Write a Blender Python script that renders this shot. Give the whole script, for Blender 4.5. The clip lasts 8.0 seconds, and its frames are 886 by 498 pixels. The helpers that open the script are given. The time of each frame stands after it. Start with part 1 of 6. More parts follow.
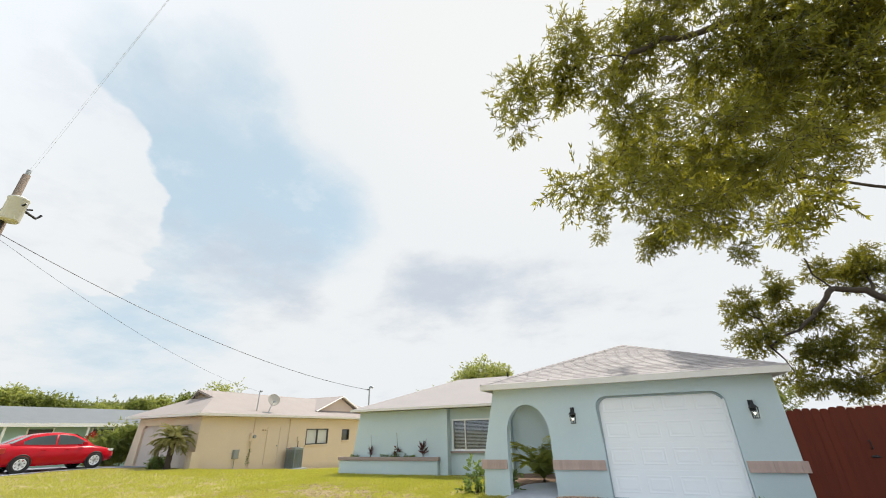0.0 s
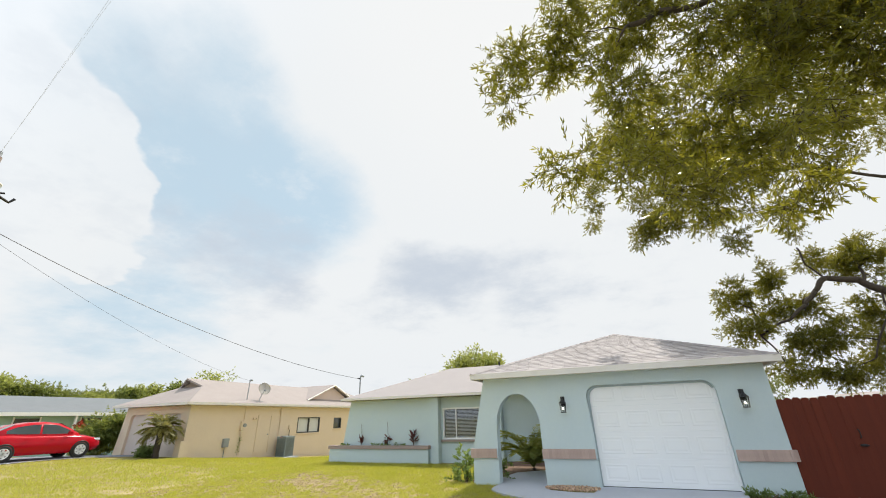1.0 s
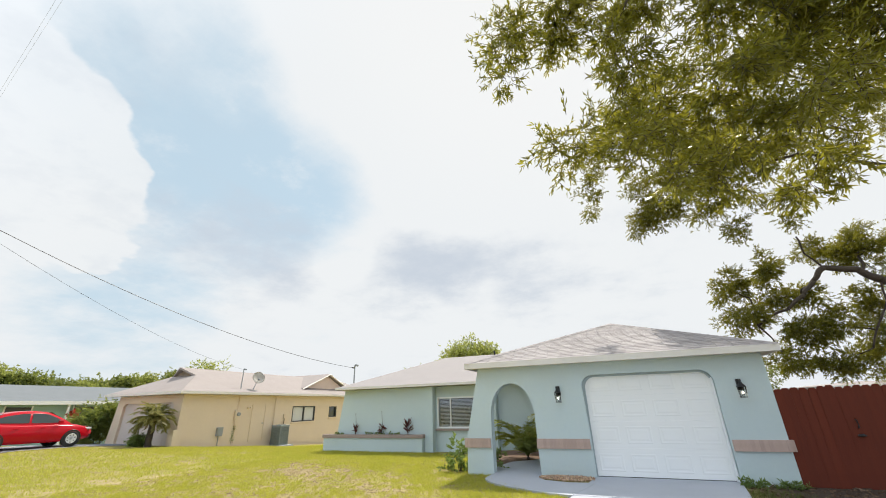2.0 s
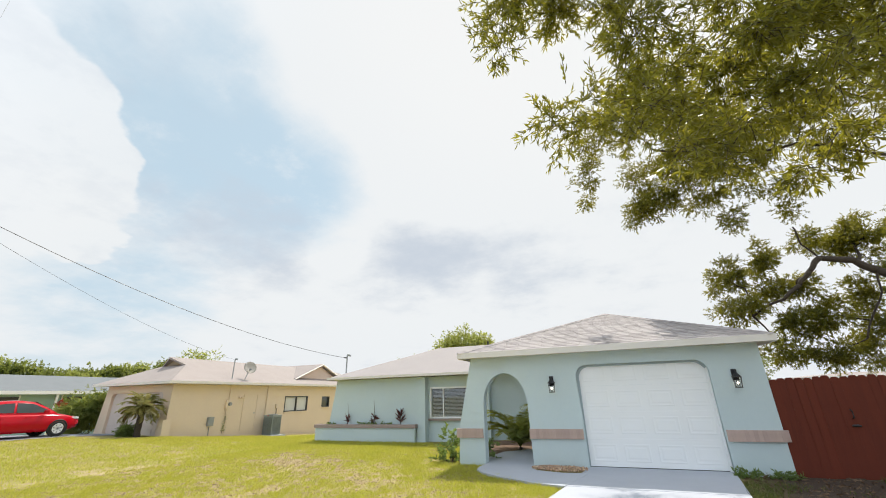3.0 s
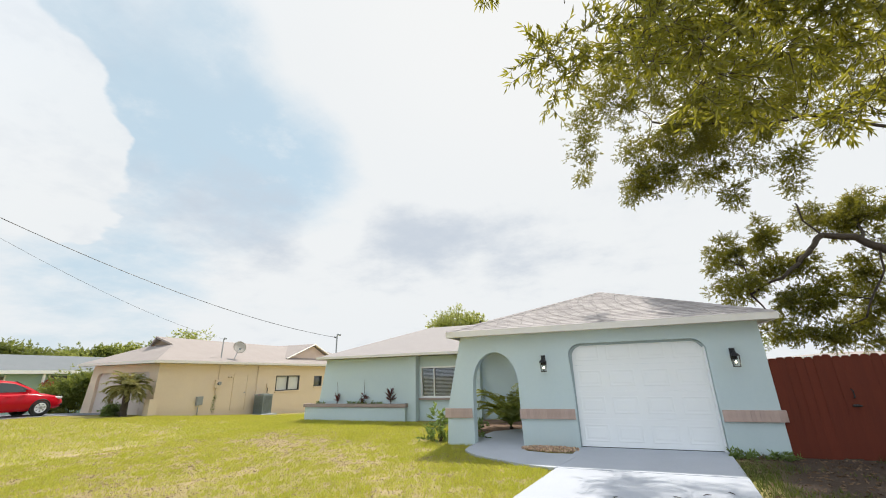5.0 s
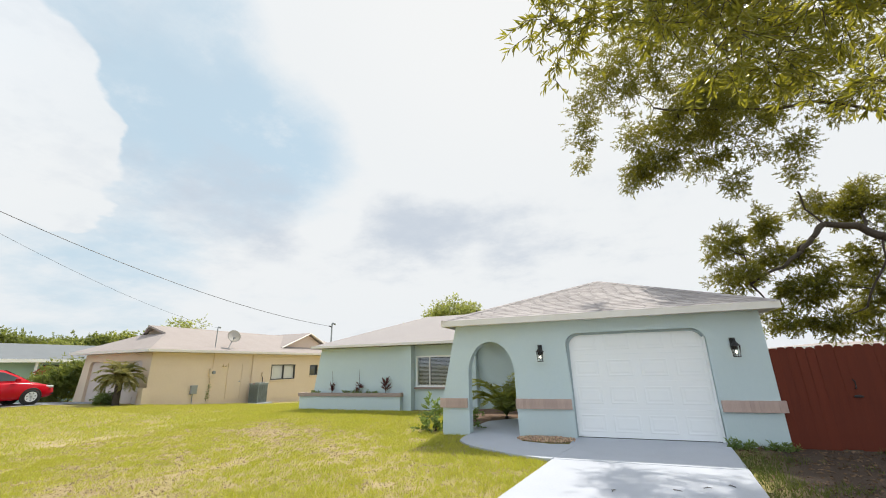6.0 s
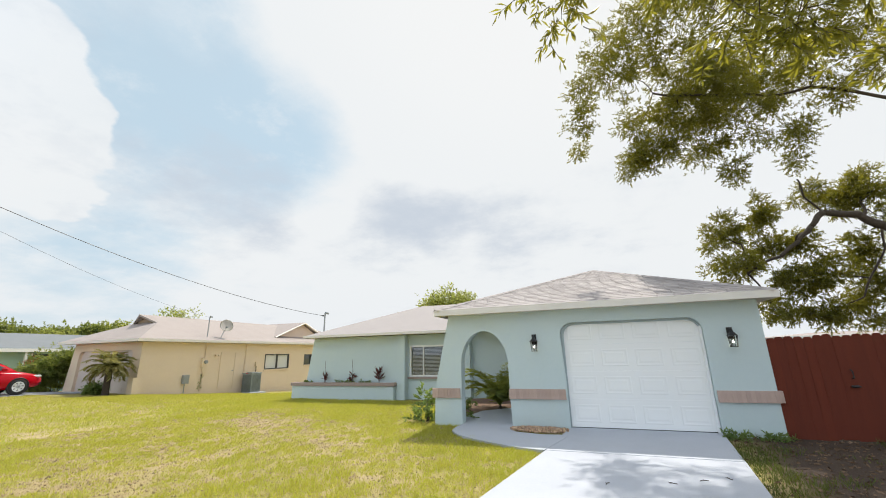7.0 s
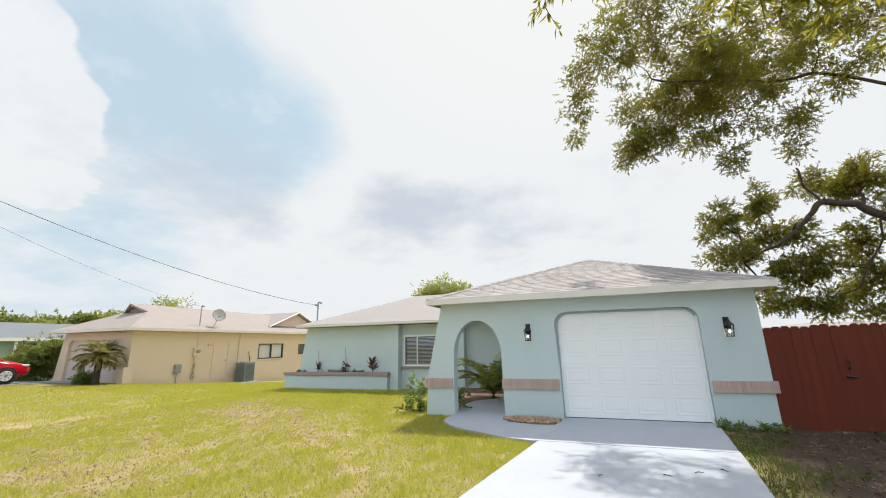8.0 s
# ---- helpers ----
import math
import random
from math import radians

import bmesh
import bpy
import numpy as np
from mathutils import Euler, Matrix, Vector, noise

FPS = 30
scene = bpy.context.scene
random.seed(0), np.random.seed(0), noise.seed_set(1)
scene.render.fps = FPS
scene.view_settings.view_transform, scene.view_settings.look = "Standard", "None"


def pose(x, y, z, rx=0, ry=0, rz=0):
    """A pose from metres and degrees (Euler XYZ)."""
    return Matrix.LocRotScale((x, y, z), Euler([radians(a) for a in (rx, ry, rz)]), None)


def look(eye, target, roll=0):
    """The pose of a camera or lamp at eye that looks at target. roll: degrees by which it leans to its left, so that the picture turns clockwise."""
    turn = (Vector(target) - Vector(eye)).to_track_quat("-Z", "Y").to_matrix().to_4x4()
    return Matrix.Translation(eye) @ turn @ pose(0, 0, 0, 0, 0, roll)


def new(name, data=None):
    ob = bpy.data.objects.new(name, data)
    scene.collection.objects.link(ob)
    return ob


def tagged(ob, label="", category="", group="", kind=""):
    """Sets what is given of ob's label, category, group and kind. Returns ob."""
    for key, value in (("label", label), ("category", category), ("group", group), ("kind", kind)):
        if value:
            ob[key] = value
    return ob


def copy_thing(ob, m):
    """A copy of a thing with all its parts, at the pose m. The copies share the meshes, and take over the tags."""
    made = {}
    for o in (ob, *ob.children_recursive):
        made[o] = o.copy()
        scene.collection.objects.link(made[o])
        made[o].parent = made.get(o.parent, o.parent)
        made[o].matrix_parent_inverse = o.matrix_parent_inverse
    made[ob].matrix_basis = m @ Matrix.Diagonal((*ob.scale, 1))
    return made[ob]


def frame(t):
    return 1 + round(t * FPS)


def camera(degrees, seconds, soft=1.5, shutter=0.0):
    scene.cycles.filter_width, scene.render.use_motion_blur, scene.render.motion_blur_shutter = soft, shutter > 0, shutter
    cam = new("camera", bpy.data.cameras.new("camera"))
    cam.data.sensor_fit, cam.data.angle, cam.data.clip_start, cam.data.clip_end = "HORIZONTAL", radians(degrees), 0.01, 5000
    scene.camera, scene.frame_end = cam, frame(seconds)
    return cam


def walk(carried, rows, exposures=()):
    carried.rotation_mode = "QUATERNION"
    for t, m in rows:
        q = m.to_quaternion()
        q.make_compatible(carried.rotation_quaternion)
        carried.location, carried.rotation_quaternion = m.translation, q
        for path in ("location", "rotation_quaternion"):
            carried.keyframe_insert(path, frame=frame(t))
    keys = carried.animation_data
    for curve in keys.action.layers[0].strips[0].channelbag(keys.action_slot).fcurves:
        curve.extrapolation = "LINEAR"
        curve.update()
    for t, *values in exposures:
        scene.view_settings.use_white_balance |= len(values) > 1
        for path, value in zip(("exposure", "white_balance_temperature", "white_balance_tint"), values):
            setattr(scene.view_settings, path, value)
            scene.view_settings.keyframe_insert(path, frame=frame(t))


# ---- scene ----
cam = camera(98.0, 8.0, soft=1.0)
PATH = [
    (0, (0.744, -10.954, 1.482), (0.017, -9.297, 2.335), -1.4),
    (0.5, (0.74, -10.811, 1.492), (0.024, -9.138, 2.321), -1.4),
    (1, (0.741, -10.685, 1.518), (0.032, -8.996, 2.322), -1.5),
    (2.5, (0.663, -10.3, 1.547), (-0.032, -8.575, 2.282), -1.4),
    (3, (0.642, -10.171, 1.539), (-0.042, -8.433, 2.254), -1.4),
    (3.5, (0.638, -10.031, 1.539), (-0.04, -8.282, 2.233), -1.4),
    (4, (0.637, -9.89, 1.541), (-0.039, -8.13, 2.21), -1.4),
    (4.5, (0.619, -9.76, 1.535), (-0.056, -7.993, 2.182), -1.4),
    (6, (0.544, -9.387, 1.551), (-0.123, -7.591, 2.126), -1.3),
    (6.5, (0.525, -9.259, 1.551), (-0.133, -7.453, 2.101), -1.3),
    (7, (0.535, -9.128, 1.56), (-0.119, -7.313, 2.085), -1.3),
    (7.5, (0.539, -9.013, 1.562), (-0.109, -7.189, 2.062), -1.3),
    (8, (0.54, -8.895, 1.546), (-0.102, -7.062, 2.024), -1.2),
]
walk(cam, [(t, look(eye, target, roll)) for t, eye, target, roll in PATH])

# ---- world, sun, exposure ----
SUN_DIR = Vector((0.04, 0.525, 0.85)).normalized()
SUN_EL = math.asin(SUN_DIR.z)
world = bpy.data.worlds.new("sky")
scene.world = world
world.use_nodes = True
wt = world.node_tree
wt.nodes.clear()


def wn(kind, **values):
    n = wt.nodes.new(kind)
    for k, v in values.items():
        n.inputs[k].default_value = v
    return n


def wlink(a, b):
    wt.links.new(a, b)


def wmath(op, a, b=None, c=None):
    n = wt.nodes.new("ShaderNodeMath")
    n.operation = op
    for i, v in enumerate((a, b, c)):
        if v is None:
            continue
        if isinstance(v, (int, float)):
            n.inputs[i].default_value = v
        else:
            wlink(v, n.inputs[i])
    return n.outputs[0]


def wmix(fac, a, b):
    n = wt.nodes.new("ShaderNodeMix")
    n.data_type = "RGBA"
    for sock, v in ((n.inputs[0], fac), (n.inputs[6], a), (n.inputs[7], b)):
        if isinstance(v, (int, float)):
            sock.default_value = v
        elif isinstance(v, tuple):
            sock.default_value = (*v, 1)
        else:
            wlink(v, sock)
    return n.outputs[2]


def wsmooth(value, lo, hi):
    n = wt.nodes.new("ShaderNodeMapRange")
    n.interpolation_type = "SMOOTHSTEP"
    wlink(value, n.inputs[0])
    n.inputs[1].default_value, n.inputs[2].default_value = lo, hi
    return n.outputs[0]


sky = wt.nodes.new("ShaderNodeTexSky")
sky.sky_type, sky.sun_disc = "NISHITA", False
sky.sun_elevation, sky.sun_rotation = SUN_EL, math.atan2(SUN_DIR.x, SUN_DIR.y)
sky.air_density, sky.dust_density = 1.0, 2.0
geo = wt.nodes.new("ShaderNodeTexCoord")
ray = geo.outputs["Generated"]
scaled = wt.nodes.new("ShaderNodeVectorMath")
scaled.operation = "SCALE"
wlink(sky.outputs[0], scaled.inputs[0])
scaled.inputs["Scale"].default_value = 0.10
parts = wt.nodes.new("ShaderNodeSeparateXYZ")
wlink(ray, parts.inputs[0])
# clouds lie on a flat layer: the ray's place on it
lift = wmath("ADD", wmath("MAXIMUM", parts.outputs[2], 0.0), 0.22)
plane = wt.nodes.new("ShaderNodeCombineXYZ")
wlink(wmath("DIVIDE", parts.outputs[0], lift), plane.inputs[0])
wlink(wmath("DIVIDE", parts.outputs[1], lift), plane.inputs[1])


def wnoise(scale, detail, rough, seed):
    n = wt.nodes.new("ShaderNodeTexNoise")
    n.inputs["Scale"].default_value, n.inputs["Detail"].default_value, n.inputs["Roughness"].default_value = scale, detail, rough
    shift = wt.nodes.new("ShaderNodeVectorMath")
    shift.operation = "ADD"
    shift.inputs[1].default_value = (seed * 3.7, seed * 1.9, seed)
    wlink(plane.outputs[0], shift.inputs[0])
    wlink(shift.outputs[0], n.inputs["Vector"])
    return n.outputs[0]


def toward(d, inner, outer):
    n = wt.nodes.new("ShaderNodeVectorMath")
    n.operation = "DOT_PRODUCT"
    wlink(ray, n.inputs[0])
    n.inputs[1].default_value = Vector(d).normalized()
    return wsmooth(n.outputs[1], math.cos(radians(outer)), math.cos(radians(inner)))


def gather(field, rows):
    """Adds soft round regions (direction, inner and outer angle, weight) to a noise field."""
    for d, inner, outer, weight in rows:
        field = wmath("ADD", field, wmath("MULTIPLY", toward(d, inner, outer), weight))
    return field


rough_edge = wnoise(2.3, 11, 0.60, 2.0)
fine_edge = wnoise(7.0, 8, 0.62, 4.0)
puff = wt.nodes.new("ShaderNodeTexVoronoi")
puff.feature = "SMOOTH_F1"
puff.inputs["Scale"].default_value, puff.inputs["Detail"].default_value, puff.inputs["Smoothness"].default_value = 5.5, 3.0, 0.35
wlink(plane.outputs[0], puff.inputs["Vector"])
edges = wmath("ADD", wmath("ADD", wmath("MULTIPLY", rough_edge, 0.55), wmath("MULTIPLY", fine_edge, 0.30)),
              wmath("MULTIPLY", wmath("SUBTRACT", 0.42, puff.outputs["Distance"]), 0.30))
# openings of pale blue in the cloud cover
blue = wsmooth(gather(wmath("ADD", wmath("MULTIPLY", wnoise(1.9, 10, 0.6, 5.0), 1.2), wmath("MULTIPLY", fine_edge, 0.25)),
                      (((-0.70, 0.46, 0.55), 6, 22, 0.42), ((-0.74, 0.34, 0.58), 4, 18, 0.25), ((-0.60, 0.62, 0.50), 2, 12, 0.22), ((-0.88, 0.45, 0.16), 2, 12, 0.30),
                       ((-0.18, 0.62, 0.76), 8, 30, -0.6), ((-0.30, 0.94, 0.15), 4, 22, -0.25), ((0.10, 0.95, 0.29), 6, 24, -0.3))), 0.70, 1.40)
# the soft grey bank low over the roofs
grey = wsmooth(gather(wmath("ADD", wmath("MULTIPLY", wnoise(2.6, 11, 0.60, 7.0), 1.05), wmath("MULTIPLY", fine_edge, 0.30)),
                      (((-0.78, 0.51, 0.37), 0, 11, 0.24), ((-0.71, 0.61, 0.35), 0, 11, 0.24), ((-0.63, 0.71, 0.31), 0, 9, 0.20), ((-0.48, 0.81, 0.34), 0, 10, 0.26), ((-0.37, 0.86, 0.34), 0, 10, 0.26),
                       ((-0.25, 0.91, 0.32), 0, 10, 0.26), ((-0.13, 0.94, 0.31), 0, 9, 0.20), ((-0.60, 0.43, 0.68), 2, 14, 0.10),
                       ((-0.57, 0.745, 0.345), 0, 5, -0.30), ((0.08, 0.95, 0.29), 2, 12, 0.14), ((-0.30, 0.66, 0.69), 8, 26, -0.35))), 0.74, 1.32)
# bright heaped cloud
heap = wsmooth(gather(edges, (((-0.88, 0.28, 0.385), 6, 13, 0.42), ((-0.83, 0.29, 0.475), 3, 9, 0.30), ((-0.87, 0.20, 0.45), 5, 14, 0.30), ((-0.85, 0.40, 0.34), 3, 9, 0.26),
                              ((-0.76, 0.18, 0.62), 2, 11, 0.40), ((-0.70, 0.46, 0.55), 4, 20, -0.35))), 0.66, 0.78)
wisp = wmath("MULTIPLY", wsmooth(wnoise(3.2, 11, 0.66, 15.0), 0.50, 0.72), 0.55)
gap = wmix(wisp, wmix(0.80, scaled.outputs[0], (0.62, 0.79, 0.90)), (0.84, 0.88, 0.91))
# clouds opposite the sun, out of view, are raised to fill the shaded walls
facing = toward(-Vector((SUN_DIR.x, SUN_DIR.y, -0.25)), 0, 100)
white = wmix(facing, (0.865, 0.89, 0.905), (1.00, 1.12, 1.26))
dull = wmix(facing, (0.58, 0.645, 0.73), (0.68, 0.74, 0.84))
whole = wmix(blue, white, gap)
whole = wmix(wmath("MULTIPLY", grey, 0.92), whole, dull)
fold = wmath("MULTIPLY", wsmooth(wnoise(4.5, 9, 0.6, 12.0), 0.46, 0.66), 0.45)
whole = wmix(wmath("MULTIPLY", heap, 0.9), whole, wmix(fold, white, wmix(0.5, white, dull)))
whole = wmix(wmath("MULTIPLY", toward(SUN_DIR, 0, 38), 0.8), whole, (0.925, 0.93, 0.925))
horizon = wmath("MULTIPLY", wsmooth(parts.outputs[2], 0.26, 0.0), 0.35)
whole = wmix(horizon, whole, (0.80, 0.84, 0.88))
back = wn("ShaderNodeBackground", Strength=1.0)
wlink(whole, back.inputs[0])
out = wt.nodes.new("ShaderNodeOutputWorld")
wlink(back.outputs[0], out.inputs[0])

sun = new("sun", bpy.data.lights.new("sun", "SUN"))
sun.data.energy, sun.data.angle, sun.data.color = 5.0, radians(0.6), (1.0, 0.95, 0.86)
sun.matrix_world = look(SUN_DIR * 60, (0, 0, 0))
scene.view_settings.exposure = 0.0


# ---- helpers of the scene ----
def thing(name, label, category, at=(0, 0, 0), group="", kind=""):
    ob = new(name)
    ob.location = at
    return tagged(ob, label, category, group, kind)


def mesh_of(name, bm, material, smooth=False):
    me = bpy.data.meshes.new(name)
    bm.normal_update()
    bm.to_mesh(me)
    bm.free()
    if material:
        me.materials.append(material)
    if smooth:
        me.polygons.foreach_set("use_smooth", [True] * len(me.polygons))
    return me


def part(name, bm, material, parent, label="", smooth=False):
    ob = new(name, mesh_of(name, bm, material, smooth))
    ob.parent = parent
    if label:
        ob["label"] = label
    return ob


def solo(name, bm, material, label, category, kind="", smooth=False, group=""):
    return tagged(new(name, mesh_of(name, bm, material, smooth)), label, category, group, kind)


def box(bm, x0, x1, y0, y1, z0, z1, bevel=0.0):
    v = [bm.verts.new(p) for p in ((x0, y0, z0), (x1, y0, z0), (x1, y1, z0), (x0, y1, z0), (x0, y0, z1), (x1, y0, z1), (x1, y1, z1), (x0, y1, z1))]
    faces = [bm.faces.new([v[i] for i in f]) for f in ((3, 2, 1, 0), (4, 5, 6, 7), (0, 1, 5, 4), (1, 2, 6, 5), (2, 3, 7, 6), (3, 0, 4, 7))]
    if bevel:
        edges = {e for f in faces for e in f.edges}
        bmesh.ops.bevel(bm, geom=list(edges), offset=bevel, segments=2, affect="EDGES", profile=0.6)
    return bm


def boxed(*a, bevel=0.0):
    return box(bmesh.new(), *a, bevel=bevel)


def prism(bm, outline, y0, y1):
    """An outline of (x, z) in the plane of a front wall, made solid from y0 to y1."""
    n = len(outline)
    a = [bm.verts.new((x, y0, z)) for x, z in outline]
    b = [bm.verts.new((x, y1, z)) for x, z in outline]
    bm.faces.new(a)
    bm.faces.new(b[::-1])
    for i in range(n):
        j = (i + 1) % n
        bm.faces.new((a[j], a[i], b[i], b[j]))
    bmesh.ops.recalc_face_normals(bm, faces=bm.faces)
    return bm


def slab(bm, corners, thick):
    """A sheet through the corners, thick downwards."""
    a = [bm.verts.new(p) for p in corners]
    b = [bm.verts.new((p[0], p[1], p[2] - thick)) for p in corners]
    bm.faces.new(a)
    bm.faces.new(b[::-1])
    n = len(corners)
    for i in range(n):
        j = (i + 1) % n
        bm.faces.new((a[j], a[i], b[i], b[j]))
    bmesh.ops.recalc_face_normals(bm, faces=bm.faces)
    return bm


def tube(bm, points, radii, sides=8):
    """A round bar along points, with a radius at each."""
    rings = []
    for i, p in enumerate(points):
        p = Vector(p)
        d = (Vector(points[min(i + 1, len(points) - 1)]) - Vector(points[max(i - 1, 0)])).normalized()
        side = d.cross(Vector((0.13, 0.21, 1)) if abs(d.z) < 0.95 else Vector((1, 0, 0))).normalized()
        up = side.cross(d)
        rings.append([bm.verts.new(p + (side * math.cos(a) + up * math.sin(a)) * radii[i]) for a in (2 * math.pi * k / sides for k in range(sides))])
    for r, q in zip(rings, rings[1:]):
        for k in range(sides):
            bm.faces.new((r[k], r[(k + 1) % sides], q[(k + 1) % sides], q[k]))
    bm.faces.new(rings[0][::-1])
    bm.faces.new(rings[-1])
    return bm


def tubed(points, radius, sides=8):
    return tube(bmesh.new(), points, [radius] * len(points), sides)


# ---- materials ----
def material(name, colour, rough=0.7, vary=(), bump=0.0, bump_scale=40.0, metallic=0.0, island=0.0, per_object=0.0, specular=0.5, stretch=(1, 1, 1), hue=None):
    """vary: (scale, amount, other colour) rows, mixed by noise. island / per_object: lightness jitter from piece to piece."""
    m = bpy.data.materials.new(name)
    m.use_nodes = True
    nt = m.node_tree
    b = nt.nodes["Principled BSDF"]
    b.inputs["Roughness"].default_value, b.inputs["Metallic"].default_value, b.inputs["Specular IOR Level"].default_value = rough, metallic, specular
    co = nt.nodes.new("ShaderNodeTexCoord")
    mp = nt.nodes.new("ShaderNodeMapping")
    mp.inputs["Scale"].default_value = stretch
    nt.links.new(co.outputs["Object"], mp.inputs["Vector"])
    rgb = nt.nodes.new("ShaderNodeRGB")
    rgb.outputs[0].default_value = (*colour, 1)
    last = rgb.outputs[0]
    for scale, amount, other in vary:
        n = nt.nodes.new("ShaderNodeTexNoise")
        n.inputs["Scale"].default_value, n.inputs["Detail"].default_value, n.inputs["Roughness"].default_value = scale, 6, 0.65
        nt.links.new(mp.outputs[0], n.inputs["Vector"])
        r = nt.nodes.new("ShaderNodeMapRange")
        r.inputs[1].default_value, r.inputs[2].default_value, r.inputs[4].default_value = 0.38, 0.68, amount
        nt.links.new(n.outputs[0], r.inputs[0])
        x = nt.nodes.new("ShaderNodeMix")
        x.data_type = "RGBA"
        nt.links.new(r.outputs[0], x.inputs[0])
        nt.links.new(last, x.inputs[6])
        x.inputs[7].default_value = (*other, 1)
        last = x.outputs[2]
    for jitter, node, socket in ((island, "ShaderNodeNewGeometry", "Random Per Island"), (per_object, "ShaderNodeObjectInfo", "Random")):
        if jitter:
            g = nt.nodes.new(node)
            r = nt.nodes.new("ShaderNodeMapRange")
            r.inputs[3].default_value, r.inputs[4].default_value = 1 - jitter, 1 + jitter
            nt.links.new(g.outputs[socket], r.inputs[0])
            h = nt.nodes.new("ShaderNodeHueSaturation")
            nt.links.new(last, h.inputs["Color"])
            nt.links.new(r.outputs[0], h.inputs["Value"])
            if hue:
                r2 = nt.nodes.new("ShaderNodeMapRange")
                r2.inputs[3].default_value, r2.inputs[4].default_value = 0.5 - hue, 0.5 + hue
                mul = nt.nodes.new("ShaderNodeMath")
                mul.operation = "MULTIPLY"
                mul.inputs[1].default_value = 7.31
                fr = nt.nodes.new("ShaderNodeMath")
                fr.operation = "FRACT"
                nt.links.new(g.outputs[socket], mul.inputs[0])
                nt.links.new(mul.outputs[0], fr.inputs[0])
                nt.links.new(fr.outputs[0], r2.inputs[0])
                nt.links.new(r2.outputs[0], h.inputs["Hue"])
            last = h.outputs[0]
    nt.links.new(last, b.inputs["Base Color"])
    if bump:
        n = nt.nodes.new("ShaderNodeTexNoise")
        n.inputs["Scale"].default_value, n.inputs["Detail"].default_value = bump_scale, 8
        nt.links.new(mp.outputs[0], n.inputs["Vector"])
        u = nt.nodes.new("ShaderNodeBump")
        u.inputs["Strength"].default_value, u.inputs["Distance"].default_value = bump, 0.02
        nt.links.new(n.outputs[0], u.inputs["Height"])
        nt.links.new(u.outputs[0], b.inputs["Normal"])
    return m


def leaf_material(name, colour, other, through_colour, island=0.35, rough=0.45, through_mix=0.45):
    m = material(name, colour, rough, ((0.9, 0.9, other),), island=island, hue=0.025)
    nt = m.node_tree
    b = nt.nodes["Principled BSDF"]
    t = nt.nodes.new("ShaderNodeBsdfTranslucent")
    t.inputs[0].default_value = (*through_colour, 1)
    x = nt.nodes.new("ShaderNodeMixShader")
    x.inputs[0].default_value = through_mix
    nt.links.new(b.outputs[0], x.inputs[1])
    nt.links.new(t.outputs[0], x.inputs[2])
    nt.links.new(x.outputs[0], nt.nodes["Material Output"].inputs[0])
    return m


STUCCO = material("stucco_blue", (0.545, 0.64, 0.655), 0.9, ((0.8, 0.5, (0.51, 0.61, 0.625)), (14, 0.4, (0.575, 0.665, 0.675))), bump=0.6, bump_scale=90)
REVEAL_SHADE = material("reveal_shade", (0.36, 0.42, 0.43), 0.8, ((6, 0.5, (0.31, 0.37, 0.38)),), bump=0.2)
STUCCO_TAN = material("stucco_tan", (0.75, 0.61, 0.46), 0.9, ((0.7, 0.5, (0.69, 0.56, 0.42)), (11, 0.4, (0.78, 0.65, 0.50))), bump=0.4, bump_scale=90)
WHITE = material("white_paint", (0.85, 0.86, 0.86), 0.45, ((1.2, 0.5, (0.80, 0.82, 0.82)),), bump=0.05, bump_scale=30)
CREAM = material("cream_fascia", (0.74, 0.70, 0.65), 0.6, ((2.0, 0.6, (0.66, 0.62, 0.57)),), bump=0.1)
SHINGLE = material("shingle_taupe", (0.37, 0.335, 0.325), 0.95, ((1.1, 0.5, (0.33, 0.30, 0.29)), (60, 0.3, (0.40, 0.365, 0.355))), bump=0.35, bump_scale=160, per_object=0.17)
SHINGLE_MASS = material("shingle_taupe_far", (0.37, 0.335, 0.325), 0.95, ((1.1, 0.5, (0.33, 0.30, 0.29)), (60, 0.3, (0.40, 0.365, 0.355))), bump=0.35, bump_scale=160, island=0.17)
SHINGLE_TAN = material("shingle_tan", (0.34, 0.295, 0.275), 0.95, ((1.5, 0.6, (0.29, 0.25, 0.235)), (60, 0.5, (0.39, 0.345, 0.32))), bump=0.5, bump_scale=120, island=0.1)
SHINGLE_GREY = material("roof_grey", (0.16, 0.175, 0.185), 0.9, ((1.5, 0.6, (0.13, 0.145, 0.155)), (40, 0.4, (0.20, 0.215, 0.225))), bump=0.4)
CONCRETE = material("concrete_pale", (0.43, 0.45, 0.50), 0.85, ((0.9, 0.7, (0.37, 0.39, 0.435)), (25, 0.4, (0.47, 0.49, 0.535))), bump=0.25, bump_scale=150)
BRICK = material("brick_pink", (0.50, 0.37, 0.32), 0.9, ((9, 0.6, (0.41, 0.30, 0.26)), (80, 0.4, (0.50, 0.39, 0.34))), bump=0.5, bump_scale=110, per_object=0.07)
MORTAR = material("mortar", (0.46, 0.36, 0.31), 0.95, ((20, 0.5, (0.30, 0.25, 0.22)),), bump=0.4)
CAP = material("planter_cap", (0.36, 0.28, 0.25), 0.9, ((12, 0.7, (0.28, 0.22, 0.20)),), bump=0.5, bump_scale=60)
FENCE = material("fence_red", (0.12, 0.018, 0.0045), 0.85, ((1.4, 0.6, (0.09, 0.013, 0.0035)), (10, 0.4, (0.155, 0.026, 0.007))), bump=0.4, bump_scale=30, per_object=0.07, stretch=(6, 6, 0.6))
BLACK = material("black_metal", (0.02, 0.02, 0.022), 0.45, ((20, 0.5, (0.035, 0.033, 0.03)),), bump=0.1, metallic=0.3)
